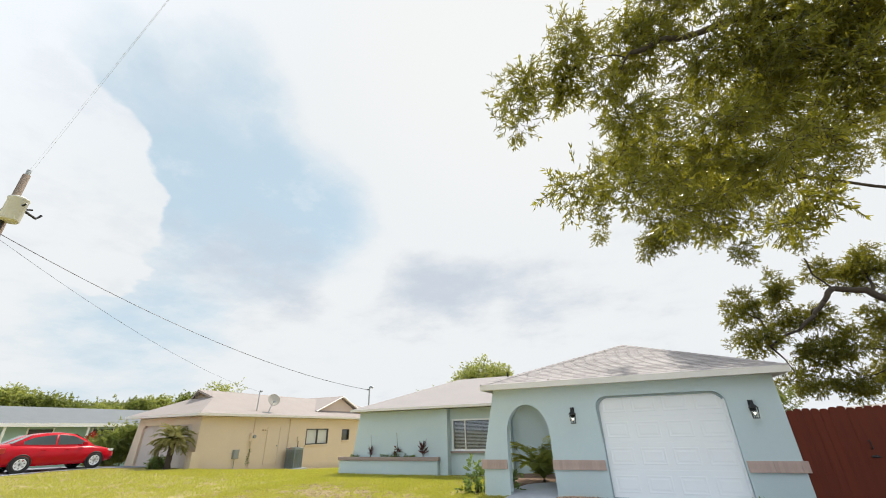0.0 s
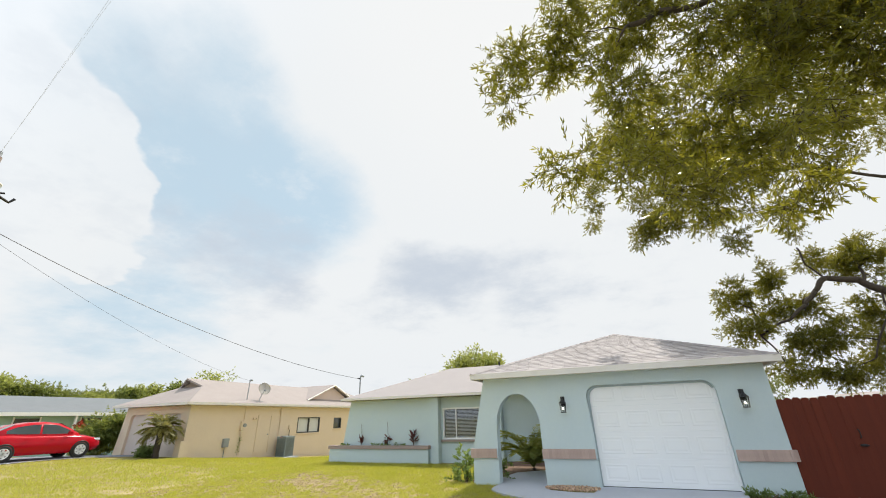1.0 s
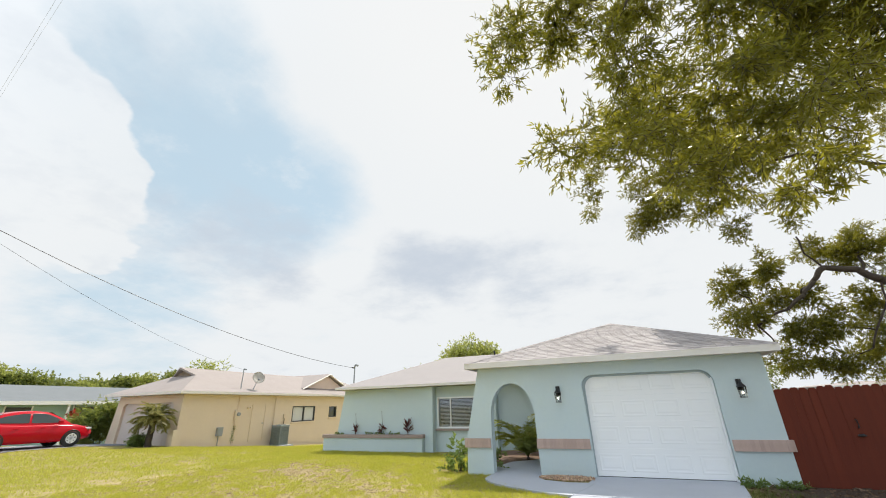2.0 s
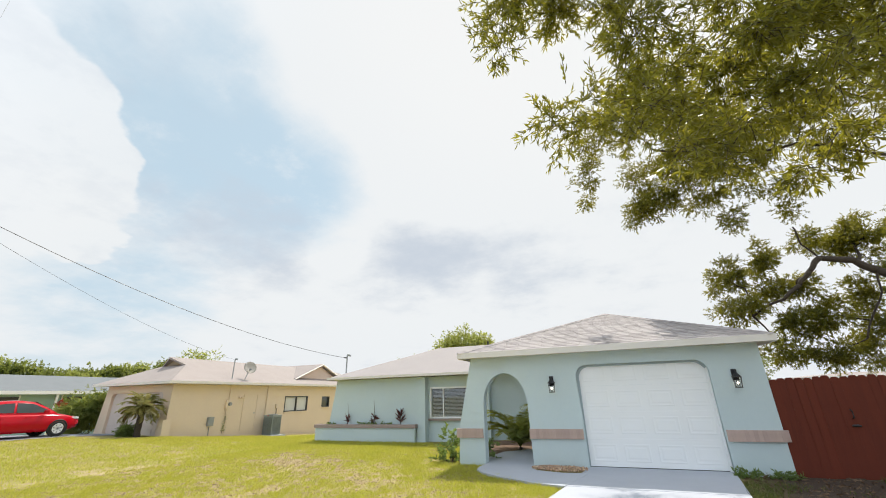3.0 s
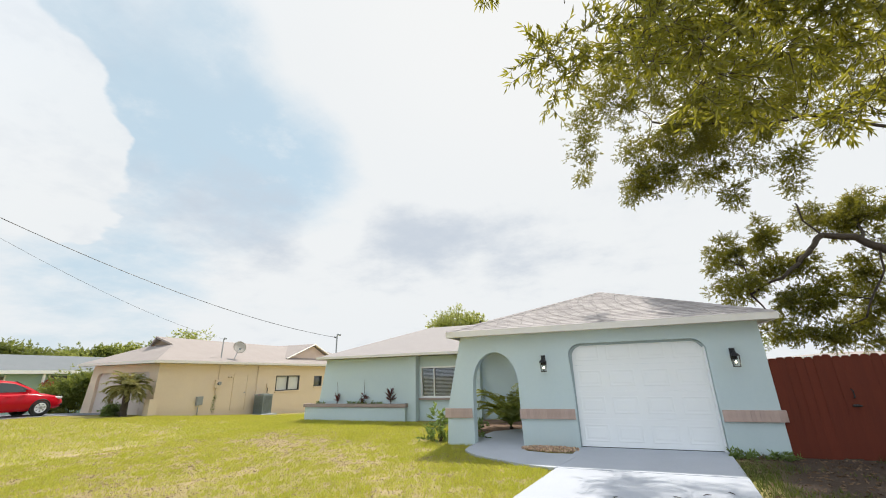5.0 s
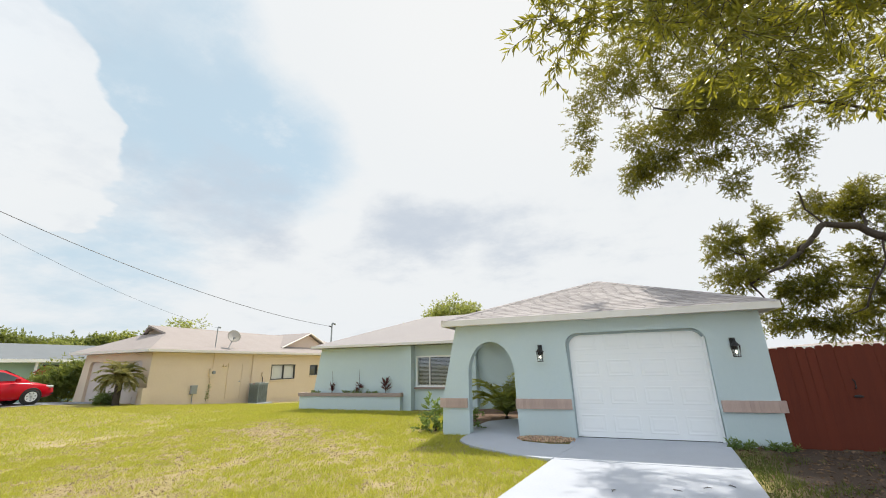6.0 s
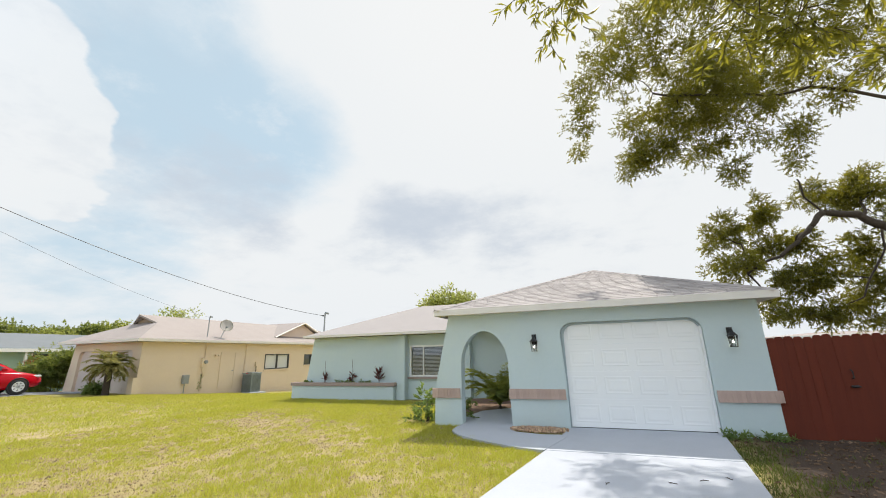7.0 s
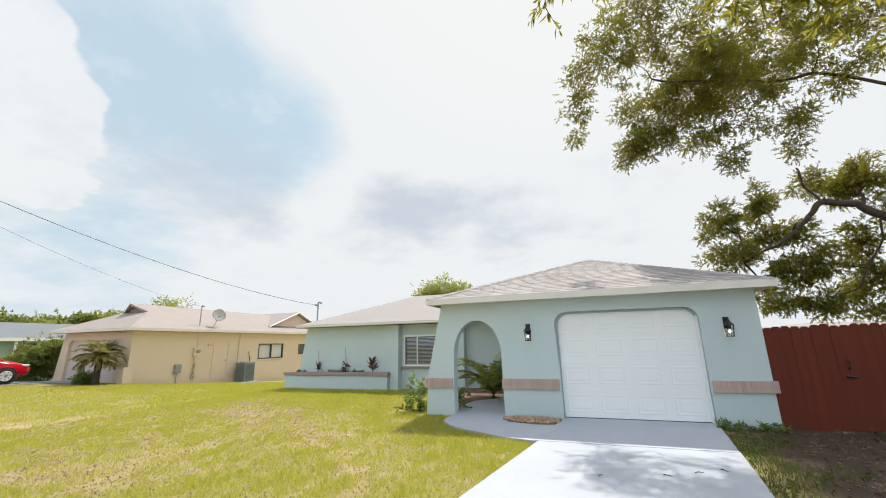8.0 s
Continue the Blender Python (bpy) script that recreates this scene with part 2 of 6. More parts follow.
GREY_METAL = material("grey_metal", (0.33, 0.35, 0.36), 0.5, ((8, 0.5, (0.27, 0.29, 0.30)),), bump=0.1, metallic=0.4)
DARK = material("dark_inside", (0.03, 0.035, 0.04), 0.8, ((3, 0.5, (0.05, 0.05, 0.05)),))
BARK = material("bark", (0.060, 0.045, 0.034), 0.95, ((5, 0.7, (0.035, 0.027, 0.021)), (30, 0.5, (0.10, 0.08, 0.06))), bump=1.0, bump_scale=25)
SOIL = material("mulch", (0.13, 0.075, 0.05), 0.95, ((12, 0.8, (0.2, 0.12, 0.07)),), bump=1.0, bump_scale=40)
WOODPOLE = material("pole_wood", (0.20, 0.155, 0.12), 0.9, ((3, 0.6, (0.14, 0.11, 0.09)),), bump=0.5, stretch=(8, 8, 0.7))
PINK = material("gable_siding", (0.72, 0.57, 0.50), 0.8, ((2, 0.5, (0.66, 0.52, 0.45)),), bump=0.3)
LEAF_OAK = leaf_material("oak_leaf", (0.038, 0.053, 0.014), (0.078, 0.083, 0.018), (0.66, 0.60, 0.05), island=0.65, rough=0.34, through_mix=0.33)
LEAF_OAK.node_tree.nodes["Principled BSDF"].inputs["Specular IOR Level"].default_value = 0.3
LEAF_SHRUB = leaf_material("shrub_leaf", (0.10, 0.16, 0.05), (0.16, 0.21, 0.07), (0.32, 0.42, 0.09))
LEAF_PALM = leaf_material("palm_leaf", (0.13, 0.145, 0.045), (0.28, 0.24, 0.11), (0.55, 0.50, 0.14))
LEAF_ARECA = leaf_material("areca_leaf", (0.10, 0.15, 0.04), (0.20, 0.22, 0.06), (0.55, 0.56, 0.10))
LEAF_FAR = leaf_material("far_leaf", (0.085, 0.125, 0.035), (0.15, 0.18, 0.045), (0.40, 0.44, 0.08))
LEAF_LIGHT = leaf_material("pale_leaf", (0.24, 0.29, 0.08), (0.31, 0.34, 0.10), (0.58, 0.60, 0.14))
LEAF_FLOWER = leaf_material("red_flower", (0.55, 0.02, 0.02), (0.10, 0.14, 0.03), (0.6, 0.05, 0.03))
LEAF_RED = leaf_material("cordyline_leaf", (0.09, 0.03, 0.03), (0.12, 0.05, 0.04), (0.2, 0.05, 0.04))


def glass_material(name, tint=(0.05, 0.06, 0.07)):
    m = material(name, tint, 0.05, ())
    m.node_tree.nodes["Principled BSDF"].inputs["Specular IOR Level"].default_value = 0.9
    return m


GLASS_DARK = glass_material("window_glass_dark")


# ---- ground ----
def ground_height(x, y):
    low = max(0.0, min(1.0, (y - 1.0) / 4.0)) * max(0.0, min(1.0, (-x - 3.0) / 2.0))
    knoll = math.exp(-((x + 24.0) ** 2 / 50 + (y + 1.0) ** 2 / 60))
    near = max(0.0, 1 - math.hypot(x + 7, y + 3) / 9)
    fall = max(0.0, min(1.0, (y - 4.0) / 12.0)) * max(0.0, min(1.0, (-x - 12.0) / 5.0))
    return -0.045 - 0.12 * low - 0.65 * fall + 0.34 * knoll + 0.012 * noise.noise((x * 0.9, y * 0.9, 3.0)) * (1 if near > 0 else 0.5)


def lines(lo, hi, fine_lo, fine_hi, step):
    mid = list(np.arange(fine_lo, fine_hi + 1e-6, step))
    left = [fine_lo - step * 1.5 ** k for k in range(1, 16) if fine_lo - step * 1.5 ** k > lo]
    right = [fine_hi + step * 1.5 ** k for k in range(1, 16) if fine_hi + step * 1.5 ** k < hi]
    return [lo] + left[::-1] + mid + right + [hi]


def dryness(x, y):
    """How bare and dry the turf is, 0 to 1."""
    a = noise.fractal((x * 0.34 + 4.1, y * 0.34 - 2.0, 0.5), 1.0, 2.0, 4)
    b = noise.fractal((x * 1.7, y * 1.7, 8.5), 1.0, 2.0, 3)
    bare = 0.48 * math.exp(-((x + 7.6) ** 2 / 6 + (y + 0.3) ** 2 / 1.3)) + 0.36 * math.exp(-((x + 5.4) ** 2 / 3 + (y + 1.6) ** 2 / 1.2)) + 0.16 * math.exp(-((x + 7.5) ** 2 / 22 + (y + 4.2) ** 2 / 5))
    c = noise.fractal((x * 7.5, y * 7.5, 2.5), 1.0, 2.0, 3)
    shaded = 1.0 if 2.9 < x < 12 and y > -7 else 0.0
    return max(0.0, min(1.0, 0.26 + 0.26 * a + 0.40 * b + 0.85 * c + bare + 0.12 * math.exp(-((y + 4.5) ** 2) / 6) + 0.35 * shaded))


def drive_left(y):
    return -0.30 + 0.20 * (y + 1.9)


def drive_right(y):
    return 2.74 + 0.15 * y


def build_ground():
    xs, ys = lines(-600, 600, -30, 12, 0.3), lines(-600, 600, -13, 10, 0.3)
    verts = [(x, y, ground_height(x, y) if abs(x) < 80 and abs(y) < 80 else -0.05) for y in ys for x in xs]
    w = len(xs)
    faces = [(j * w + i, j * w + i + 1, (j + 1) * w + i + 1, (j + 1) * w + i) for j in range(len(ys) - 1) for i in range(w - 1)]
    me = bpy.data.meshes.new("ground")
    me.from_pydata(verts, [], faces)
    dry = me.color_attributes.new("dry", "FLOAT_COLOR", "POINT")
    values = []
    for x, y, z in verts:
        d = dryness(x, y) if -32 < x < 14 and -15 < y < 12 else 0.3
        edge = (x - drive_right(max(y, -9.0)) - 0.05) / 0.5 + 0.5 * noise.noise((x * 0.8, y * 0.8, 6.0)) if -32 < x < 14 else 0.0
        yard = max(0.0, min(1.0, (y + 9.5) / 3.0)) * max(0.0, min(1.0, (13.0 - x) / 3.0))
        values += [d, max(0.0, min(1.0, edge)) * yard, 0.0, 1.0]
    dry.data.foreach_set("color", values)
    m = material("lawn_soil", (0.30, 0.275, 0.055), 0.95, ((3.0, 0.6, (0.36, 0.305, 0.08)), (40, 0.6, (0.17, 0.155, 0.04))), bump=1.0, bump_scale=60)
    nt = m.node_tree
    b = nt.nodes["Principled BSDF"]
    green = b.inputs["Base Color"].links[0].from_socket
    at = nt.nodes.new("ShaderNodeVertexColor")
    at.layer_name = "dry"
    sep = nt.nodes.new("ShaderNodeSeparateColor")
    nt.links.new(at.outputs[0], sep.inputs[0])
    n = nt.nodes.new("ShaderNodeTexNoise")
    n.inputs["Scale"].default_value, n.inputs["Detail"].default_value = 14, 10
    tan = nt.nodes.new("ShaderNodeMix")
    tan.data_type = "RGBA"
    tan.inputs[6].default_value, tan.inputs[7].default_value = (0.42, 0.33, 0.17, 1), (0.20, 0.14, 0.06, 1)
    speck = nt.nodes.new("ShaderNodeTexNoise")
    speck.inputs["Scale"].default_value, speck.inputs["Detail"].default_value, speck.inputs["Roughness"].default_value = 26, 8, 0.75
    harsh = nt.nodes.new("ShaderNodeMapRange")
    harsh.inputs[1].default_value, harsh.inputs[2].default_value = 0.40, 0.62
    nt.links.new(speck.outputs[0], harsh.inputs[0])
    nt.links.new(harsh.outputs[0], tan.inputs[0])
    mix = nt.nodes.new("ShaderNodeMix")
    mix.data_type = "RGBA"
    nt.links.new(sep.outputs[0], mix.inputs[0])
    nt.links.new(green, mix.inputs[6])
    nt.links.new(tan.outputs[2], mix.inputs[7])
    # yard soil beside the drive: brown earth, with the oak's shade put into its darkness
    litter = nt.nodes.new("ShaderNodeMix")
    litter.data_type = "RGBA"
    nt.links.new(sep.outputs[1], litter.inputs[0])
    nt.links.new(mix.outputs[2], litter.inputs[6])
    brown = nt.nodes.new("ShaderNodeMix")
    brown.data_type = "RGBA"
    nt.links.new(n.outputs[0], brown.inputs[0])
    brown.inputs[6].default_value, brown.inputs[7].default_value = (0.022, 0.013, 0.008, 1), (0.085, 0.052, 0.032, 1)
    nt.links.new(brown.outputs[2], litter.inputs[7])
    nt.links.new(litter.outputs[2], b.inputs["Base Color"])
    me.materials.append(m)
    me.polygons.foreach_set("use_smooth", [True] * len(me.polygons))
    tagged(new("ground", me), "sunlit lawn with patchy yellow-green turf and dry bare spots", "lawn", kind="structure")


build_ground()


# ---- paving ----
def build_paving():
    drive = thing("driveway", "pale grey concrete driveway slabs leading to the garage", "driveway", kind="structure")
    rows = (0.16, -2.02, -5.2, -8.6, -12.0, -16.0)
    for k, (y1, y0) in enumerate(zip(rows, rows[1:])):
        bm = bmesh.new()
        l1, l0 = (drive_left(y) if y < -1.5 else -0.02 for y in (y1, y0))
        if k == 0:
            l0 = drive_left(-2.02)
            l1 = -0.02
        slab(bm, ((l0, y0 + 0.006, 0), (drive_right(y0), y0 + 0.006, 0), (drive_right(min(y1, 0)), y1 - 0.006, 0), (l1, y1 - 0.006, 0)), 0.12)
        bmesh.ops.bevel(bm, geom=[e for e in bm.edges if min(v.co.z for v in e.verts) > -0.01], offset=0.008, segments=2, affect="EDGES")
        part("concrete_slab", bm, CONCRETE, drive)
    path = thing("walkway", "curved pale concrete path from the driveway through the arch", "walkway", kind="structure")
    edge = [(-1.35, 5.0), (-1.75, 2.8), (-2.45, 2.1), (-2.62, 0.9), (-2.37, 0.3), (-2.37, -0.1)]
    edge += [(-2.40, -0.45), (-2.36, -0.8), (-2.12, -1.15), (-1.75, -1.45), (-1.35, -1.68), (-0.9, -1.9), (-0.45, -2.03), (drive_left(-2.02) - 0.012, -2.03), (-0.036, -0.95), (-0.034, -0.72), (-0.5, -0.78), (-1.05, -0.62), (-1.24, -0.28), (-1.22, 0.0), (-1.22, 0.3), (-1.13, 0.31), (-1.13, 5.0)]
    bm = slab(bmesh.new(), [(x, y, 0.004) for x, y in edge], 0.12)
    part("concrete_slab", bm, CONCRETE, path)


build_paving()

# ---- the blue house ----
house = thing("blue_house", "single-storey pale blue stucco house with taupe shingle roof", "house")
WALL_TOP = 2.50


def arc(cx, cz, rx, rz, a0, a1, n):
    return [(cx + rx * math.cos(radians(a0 + (a1 - a0) * i / n)), cz + rz * math.sin(radians(a0 + (a1 - a0) * i / n))) for i in range(n + 1)]


def build_front_wall():
    o = [(-3.06, -0.3), (-2.37, -0.3)]
    o += [(-2.37, 0.6)] + arc(-1.80, 1.30, 0.56, 0.76, 180, 0, 22) + [(-1.235, 0.6), (-1.21, -0.3)]
    o += [(0.0, -0.3), (0.0, 1.0)] + arc(0.25, 1.91, 0.29, 0.26, 180, 90, 8) + arc(2.44, 1.91, 0.27, 0.26, 90, 0, 8) + [(2.71, 1.0), (2.72, -0.3)]
    o += [(3.69, -0.3), (3.69, WALL_TOP), (-2.64, WALL_TOP), (-3.02, 0.8)]
    bm = prism(bmesh.new(), o, 0.0, 0.28)
    return part("wall", bm, STUCCO, house, "stucco front wall with an arch and a garage opening")


front_wall = build_front_wall()


def build_walls():
    part("wall", boxed(3.49, 3.69, 0.284, 13.0, -0.3, WALL_TOP), STUCCO, house)
    part("wall", boxed(-1.12, -0.95, 0.284, 1.60, -0.3, WALL_TOP), STUCCO, house)
    part("wall", boxed(-1.12, -0.95, 1.604, 5.79, -0.3, 3.14), STUCCO, house)
    part("wall", boxed(-10.6, 3.48, 12.8, 13.0, -0.3, 2.4), STUCCO, house)
    # wing front: solid stretch behind the planter, two pillars, window stretch
    bm = prism(bmesh.new(), [(-11.48, -0.5), (-6.84, -0.5), (-6.84, 2.34), (-11.02, 2.34)], 5.62, 5.82)
    part("wall", bm, STUCCO, house)
    part("pillar", boxed(-6.84, -6.47, 5.46, 6.0, -0.5, 2.34), STUCCO, house)
    part("pillar", boxed(-4.15, -3.74, 5.46, 6.0, -0.5, 2.34), STUCCO, house)
    x0, x1, z0, z1 = -6.40, -4.6, 0.70, 1.92
    for a in ((-6.466, x0, -0.5, 2.34), (x1, -4.154, -0.5, 2.34), (x0 + 0.001, x1 - 0.001, -0.5, z0), (x0 + 0.001, x1 - 0.001, z1, 2.34)):
        part("wall", boxed(a[0], a[1], 5.80, 5.98, a[2], a[3]), STUCCO, house)
    part("wall", boxed(-3.736, -1.12, 5.80, 5.98, -0.5, 2.40), STUCCO, house)
    part("wall", boxed(-11.0, -10.8, 5.83, 12.79, -0.5, 2.34), STUCCO, house)


build_walls()


def roof_sheet(name, corners, mat, parent, thick=0.09):
    return part(name, slab(bmesh.new(), corners, thick), mat, parent)


EAVE, RIDGE = 2.57, 3.86
GX0, GX1, GY0, GYR, GXM = -2.90, 3.94, -0.30, 3.12, 0.90
WE, WR = 2.44, 3.92
WX0, WY0, WYR, WYB = -11.25, 5.16, 9.1, 13.2


def build_roof():
    a, b, apex = (GX0, GY0, EAVE), (GX1, GY0, EAVE), (GXM, GYR, RIDGE)
    roof_sheet("roof", (a, b, apex), SHINGLE_MASS, house)
    roof_sheet("roof", (b, (GX1, 13.3, EAVE), (GXM, 9.9, RIDGE), apex), SHINGLE_MASS, house)
    f = (-1.2 - GX0) / (GXM - GX0)
    cut = EAVE + (RIDGE - EAVE) * f
    # unseen slope: keeps sun off the walk, cut at y 4.05 to light the porch
    roof_sheet("roof", (a, (-1.2, GY0 + (GYR - GY0) * f, cut), (-1.2, 4.05, cut), (GX0, 4.05, EAVE)), SHINGLE_MASS, house)
    roof_sheet("roof", ((-1.2, GY0 + (GYR - GY0) * f, cut), apex, (GXM, 9.9, RIDGE), (-1.2, 9.9, cut)), SHINGLE_MASS, house)
    roof_sheet("roof", ((GX1, 13.3, EAVE), (GX0, 13.3, EAVE), (GXM, 9.9, RIDGE)), SHINGLE_MASS, house)
    w = WYR - WY0
    roof_sheet("roof", ((WX0, WY0, WE), (-0.98, WY0, WE), (-0.98, WYR, WR), (WX0 + w, WYR, WR)), SHINGLE_MASS, house)
    roof_sheet("roof", ((WX0, WY0, WE), (WX0 + w, WYR, WR), (WX0, WYB, WE)), SHINGLE_MASS, house)
    roof_sheet("roof", ((0.4, WYB, WE), (WX0, WYB, WE), (WX0 + w, WYR, WR), (0.4, WYR, WR)), SHINGLE_MASS, house)
    # fascia boards and soffits
    part("fascia", boxed(GX0 - 0.02, GX1 + 0.02, GY0 - 0.024, GY0 - 0.002, EAVE - 0.125, EAVE + 0.012), CREAM, house, "cream painted fascia board")
    part("fascia", boxed(GX1 + 0.002, GX1 + 0.024, GY0, 13.3, EAVE - 0.125, EAVE + 0.012), CREAM, house)
    part("fascia", boxed(GX0 - 0.024, GX0 - 0.002, GY0, 4.05, EAVE - 0.125, EAVE + 0.012), CREAM, house)
    part("soffit", boxed(GX0, GX1, GY0, -0.003, EAVE - 0.115, EAVE - 0.095), CREAM, house)
    part("soffit", boxed(3.693, GX1, 0, 13.2, EAVE - 0.115, EAVE - 0.095), CREAM, house)
    part("fascia", boxed(WX0 - 0.02, -1.125, WY0 - 0.024, WY0 - 0.002, WE - 0.085, WE + 0.012), CREAM, house)
    part("fascia", boxed(WX0 - 0.024, WX0 - 0.002, WY0, WYB, WE - 0.085, WE + 0.012), CREAM, house)
    part("soffit", boxed(WX0, -1.13, WY0, 5.80, WE - 0.08, WE - 0.06), CREAM, house)
    part("soffit", boxed(WX0, -11.0, 5.81, WYB, WE - 0.08, WE - 0.06), CREAM, house)


build_roof()


# ---- details of the blue house ----
def build_garage_door():
    door = thing("door_1", "white sectional garage door with raised panels, closed", "garage door", kind="structure")
    w, h, cols = 2.80, 2.24, 4
    for row in range(4):
        z0 = 0.012 + row * h / 4
        section = part("door_section", boxed(-0.04, 2.76, 0.125, 0.165, z0, z0 + h / 4 - 0.002, bevel=0.002), WHITE, door)
        for c in range(cols):
            x0 = 0.03 + c * (w - 0.14) / cols + 0.075
            x1 = x0 + (w - 0.14) / cols - 0.15
            za, zb = z0 + 0.10, z0 + h / 4 - 0.11
            bm = bmesh.new()
            loops = []
            for inset, y in ((0, 0.1245), (0.010, 0.1205), (0.024, 0.1205), (0.040, 0.1240), (0.062, 0.1240), (0.085, 0.1200)):
                loops.append([bm.verts.new(p) for p in ((x0 + inset, y, za + inset), (x1 - inset, y, za + inset), (x1 - inset, y, zb - inset), (x0 + inset, y, zb - inset))])
            for a, b in zip(loops, loops[1:]):
                for i in range(4):
                    bm.faces.new((a[i], a[(i + 1) % 4], b[(i + 1) % 4], b[i]))
            bm.faces.new(loops[-1])
            part("raised_panel", bm, WHITE, section)
    # strip added inside the opening; its grey carries the shade of the reveal
    reveal_outline = [(0.002, 0.0), (0.028, 0.0), (0.028, 1.0)] + arc(0.28, 1.875, 0.25, 0.248, 180, 90, 8) + arc(2.44, 1.875, 0.24, 0.248, 90, 25, 6) + arc(2.44, 1.908, 0.265, 0.255, 25, 90, 6) + arc(0.25, 1.908, 0.285, 0.255, 90, 180, 8) + [(-0.035, 1.0)]
    part("opening_trim", prism(bmesh.new(), reveal_outline, 0.075, 0.122), REVEAL_SHADE, door, "grey strip round the opening, coloured as its shaded reveal")
    part("bottom_seal", boxed(-0.03, 2.75, 0.122, 0.17, 0.002, 0.012), BLACK, door, "black rubber seal")
    part("stop_trim", boxed(2.655, 2.705, 0.085, 0.121, 0.0, 2.0, bevel=0.004), WHITE, door)


build_garage_door()


def build_lantern(at):
    lamp = thing("wall_lantern", "black metal coach lantern with clear glass, lit, on stucco wall", "wall lamp", at, "garage lanterns")
    part("backplate", boxed(-0.05, 0.05, -0.018, 0.0, -0.02, 0.20, bevel=0.006), BLACK, lamp)
    part("arm", tubed([(0, -0.015, 0.15), (0, -0.06, 0.185), (0, -0.11, 0.17), (0, -0.115, 0.12)], 0.011), BLACK, lamp)
    bm = bmesh.new()
    r = bmesh.ops.create_cone(bm, cap_ends=True, segments=8, radius1=0.095, radius2=0.035, depth=0.07, matrix=Matrix.Translation((0, -0.115, 0.075)))
    bmesh.ops.create_cone(bm, cap_ends=True, segments=8, radius1=0.035, radius2=0.02, depth=0.05, matrix=Matrix.Translation((0, -0.115, 0.134)))
    part("cap", bm, BLACK, lamp)
    bm = bmesh.new()
    bmesh.ops.create_cone(bm, cap_ends=True, segments=8, radius1=0.068, radius2=0.07, depth=0.016, matrix=Matrix.Translation((0, -0.115, -0.165)))
    part("base", bm, BLACK, lamp)
    for k in range(6):
        a = math.radians(60 * k + 30)
        x, y = math.cos(a), math.sin(a)
        part("bar", tubed([(x * 0.06, -0.115 + y * 0.06, -0.16), (x * 0.082, -0.115 + y * 0.082, 0.045)], 0.005, 5), BLACK, lamp)
    bm = bmesh.new()
    bmesh.ops.create_cone(bm, cap_ends=False, segments=6, radius1=0.056, radius2=0.076, depth=0.2, matrix=Matrix.Translation((0, -0.115, -0.058)))
    pane = part("glass", bm, CLEAR, lamp, "clear glass panes")
    pane.visible_shadow = False
    bm = bmesh.new()
    bmesh.ops.create_uvsphere(bm, u_segments=10, v_segments=8, radius=0.019, matrix=Matrix.Translation((0, -0.115, -0.075)) @ Matrix.Diagonal((1, 1, 1.35, 1)))
    part("bulb", bm, BULB, lamp, "glowing frosted bulb", smooth=True)
    return lamp


CLEAR = bpy.data.materials.new("clear_glass")
CLEAR.use_nodes = True
_b = CLEAR.node_tree.nodes["Principled BSDF"]
_b.inputs["Transmission Weight"].default_value, _b.inputs["Roughness"].default_value, _b.inputs["IOR"].default_value = 1.0, 0.02, 1.1
BULB = bpy.data.materials.new("bulb_glow")
BULB.use_nodes = True
_b = BULB.node_tree.nodes["Principled BSDF"]
_b.inputs["Emission Color"].default_value, _b.inputs["Emission Strength"].default_value = (1.0, 0.88, 0.70, 1), 6.0
lantern = build_lantern((-0.608, -0.003, 1.74))
copy_thing(lantern, pose(3.141, -0.003, 1.74))


def build_window(name, x0, x1, z0, z1, y, bars, label):
    win = thing(name, label, "window", kind="structure")
    t, d = 0.07, 0.09
    for a in ((x0, x1, z0, z0 + t), (x0, x1, z1 - t, z1), (x0, x0 + t, z0 + t, z1 - t), (x1 - t, x1, z0 + t, z1 - t)):
        part("window_frame", boxed(a[0] + 0.001, a[1] - 0.001, y - 0.015, y + d, a[2] + 0.001, a[3] - 0.001, bevel=0.004), WHITE, win)
    for x in bars:
        part("mullion", boxed(x - 0.02, x + 0.02, y, y + d - 0.01, z0 + t, z1 - t, bevel=0.003), WHITE, win)
    edges = [x0 + t] + list(bars) + [x1 - t]
    for a, b in zip(edges, edges[1:]):
        pane = part("pane", boxed(a + 0.015, b - 0.015, y + 0.03, y + 0.036, z0 + t, z1 - t), PANE, win, "clear window glass")
        pane.visible_shadow = False
        n = 20
        for k in range(n):
            z = z0 + t + 0.02 + k * (z1 - z0 - 2 * t - 0.03) / n
            bm = bmesh.new()
            v = [bm.verts.new(p) for p in ((a + 0.03, y + 0.09, z), (b - 0.03, y + 0.09, z), (b - 0.03, y + 0.112, z + 0.024), (a + 0.03, y + 0.112, z + 0.024), (a + 0.03, y + 0.0915, z - 0.0015), (b - 0.03, y + 0.0915, z - 0.0015))]
            bm.faces.new((v[0], v[1], v[2], v[3]))
            bm.faces.new((v[4], v[5], v[1], v[0]))
            part("blind_slat", bm, BLIND, win)
    part("window_sill", boxed(x0 - 0.05, x1 + 0.05, y - 0.09, y - 0.004, z0 - 0.08, z0 - 0.004, bevel=0.006), CAP, win, "dusky brick-coloured sill")
    # near-black sheet stands in for the unlit interior
    part("room", boxed(x0 + 0.01, x1 - 0.01, y + 0.30, y + 0.34, z0, z1), DARK, win, "dark sheet for the unlit inside behind the blinds")
    return win


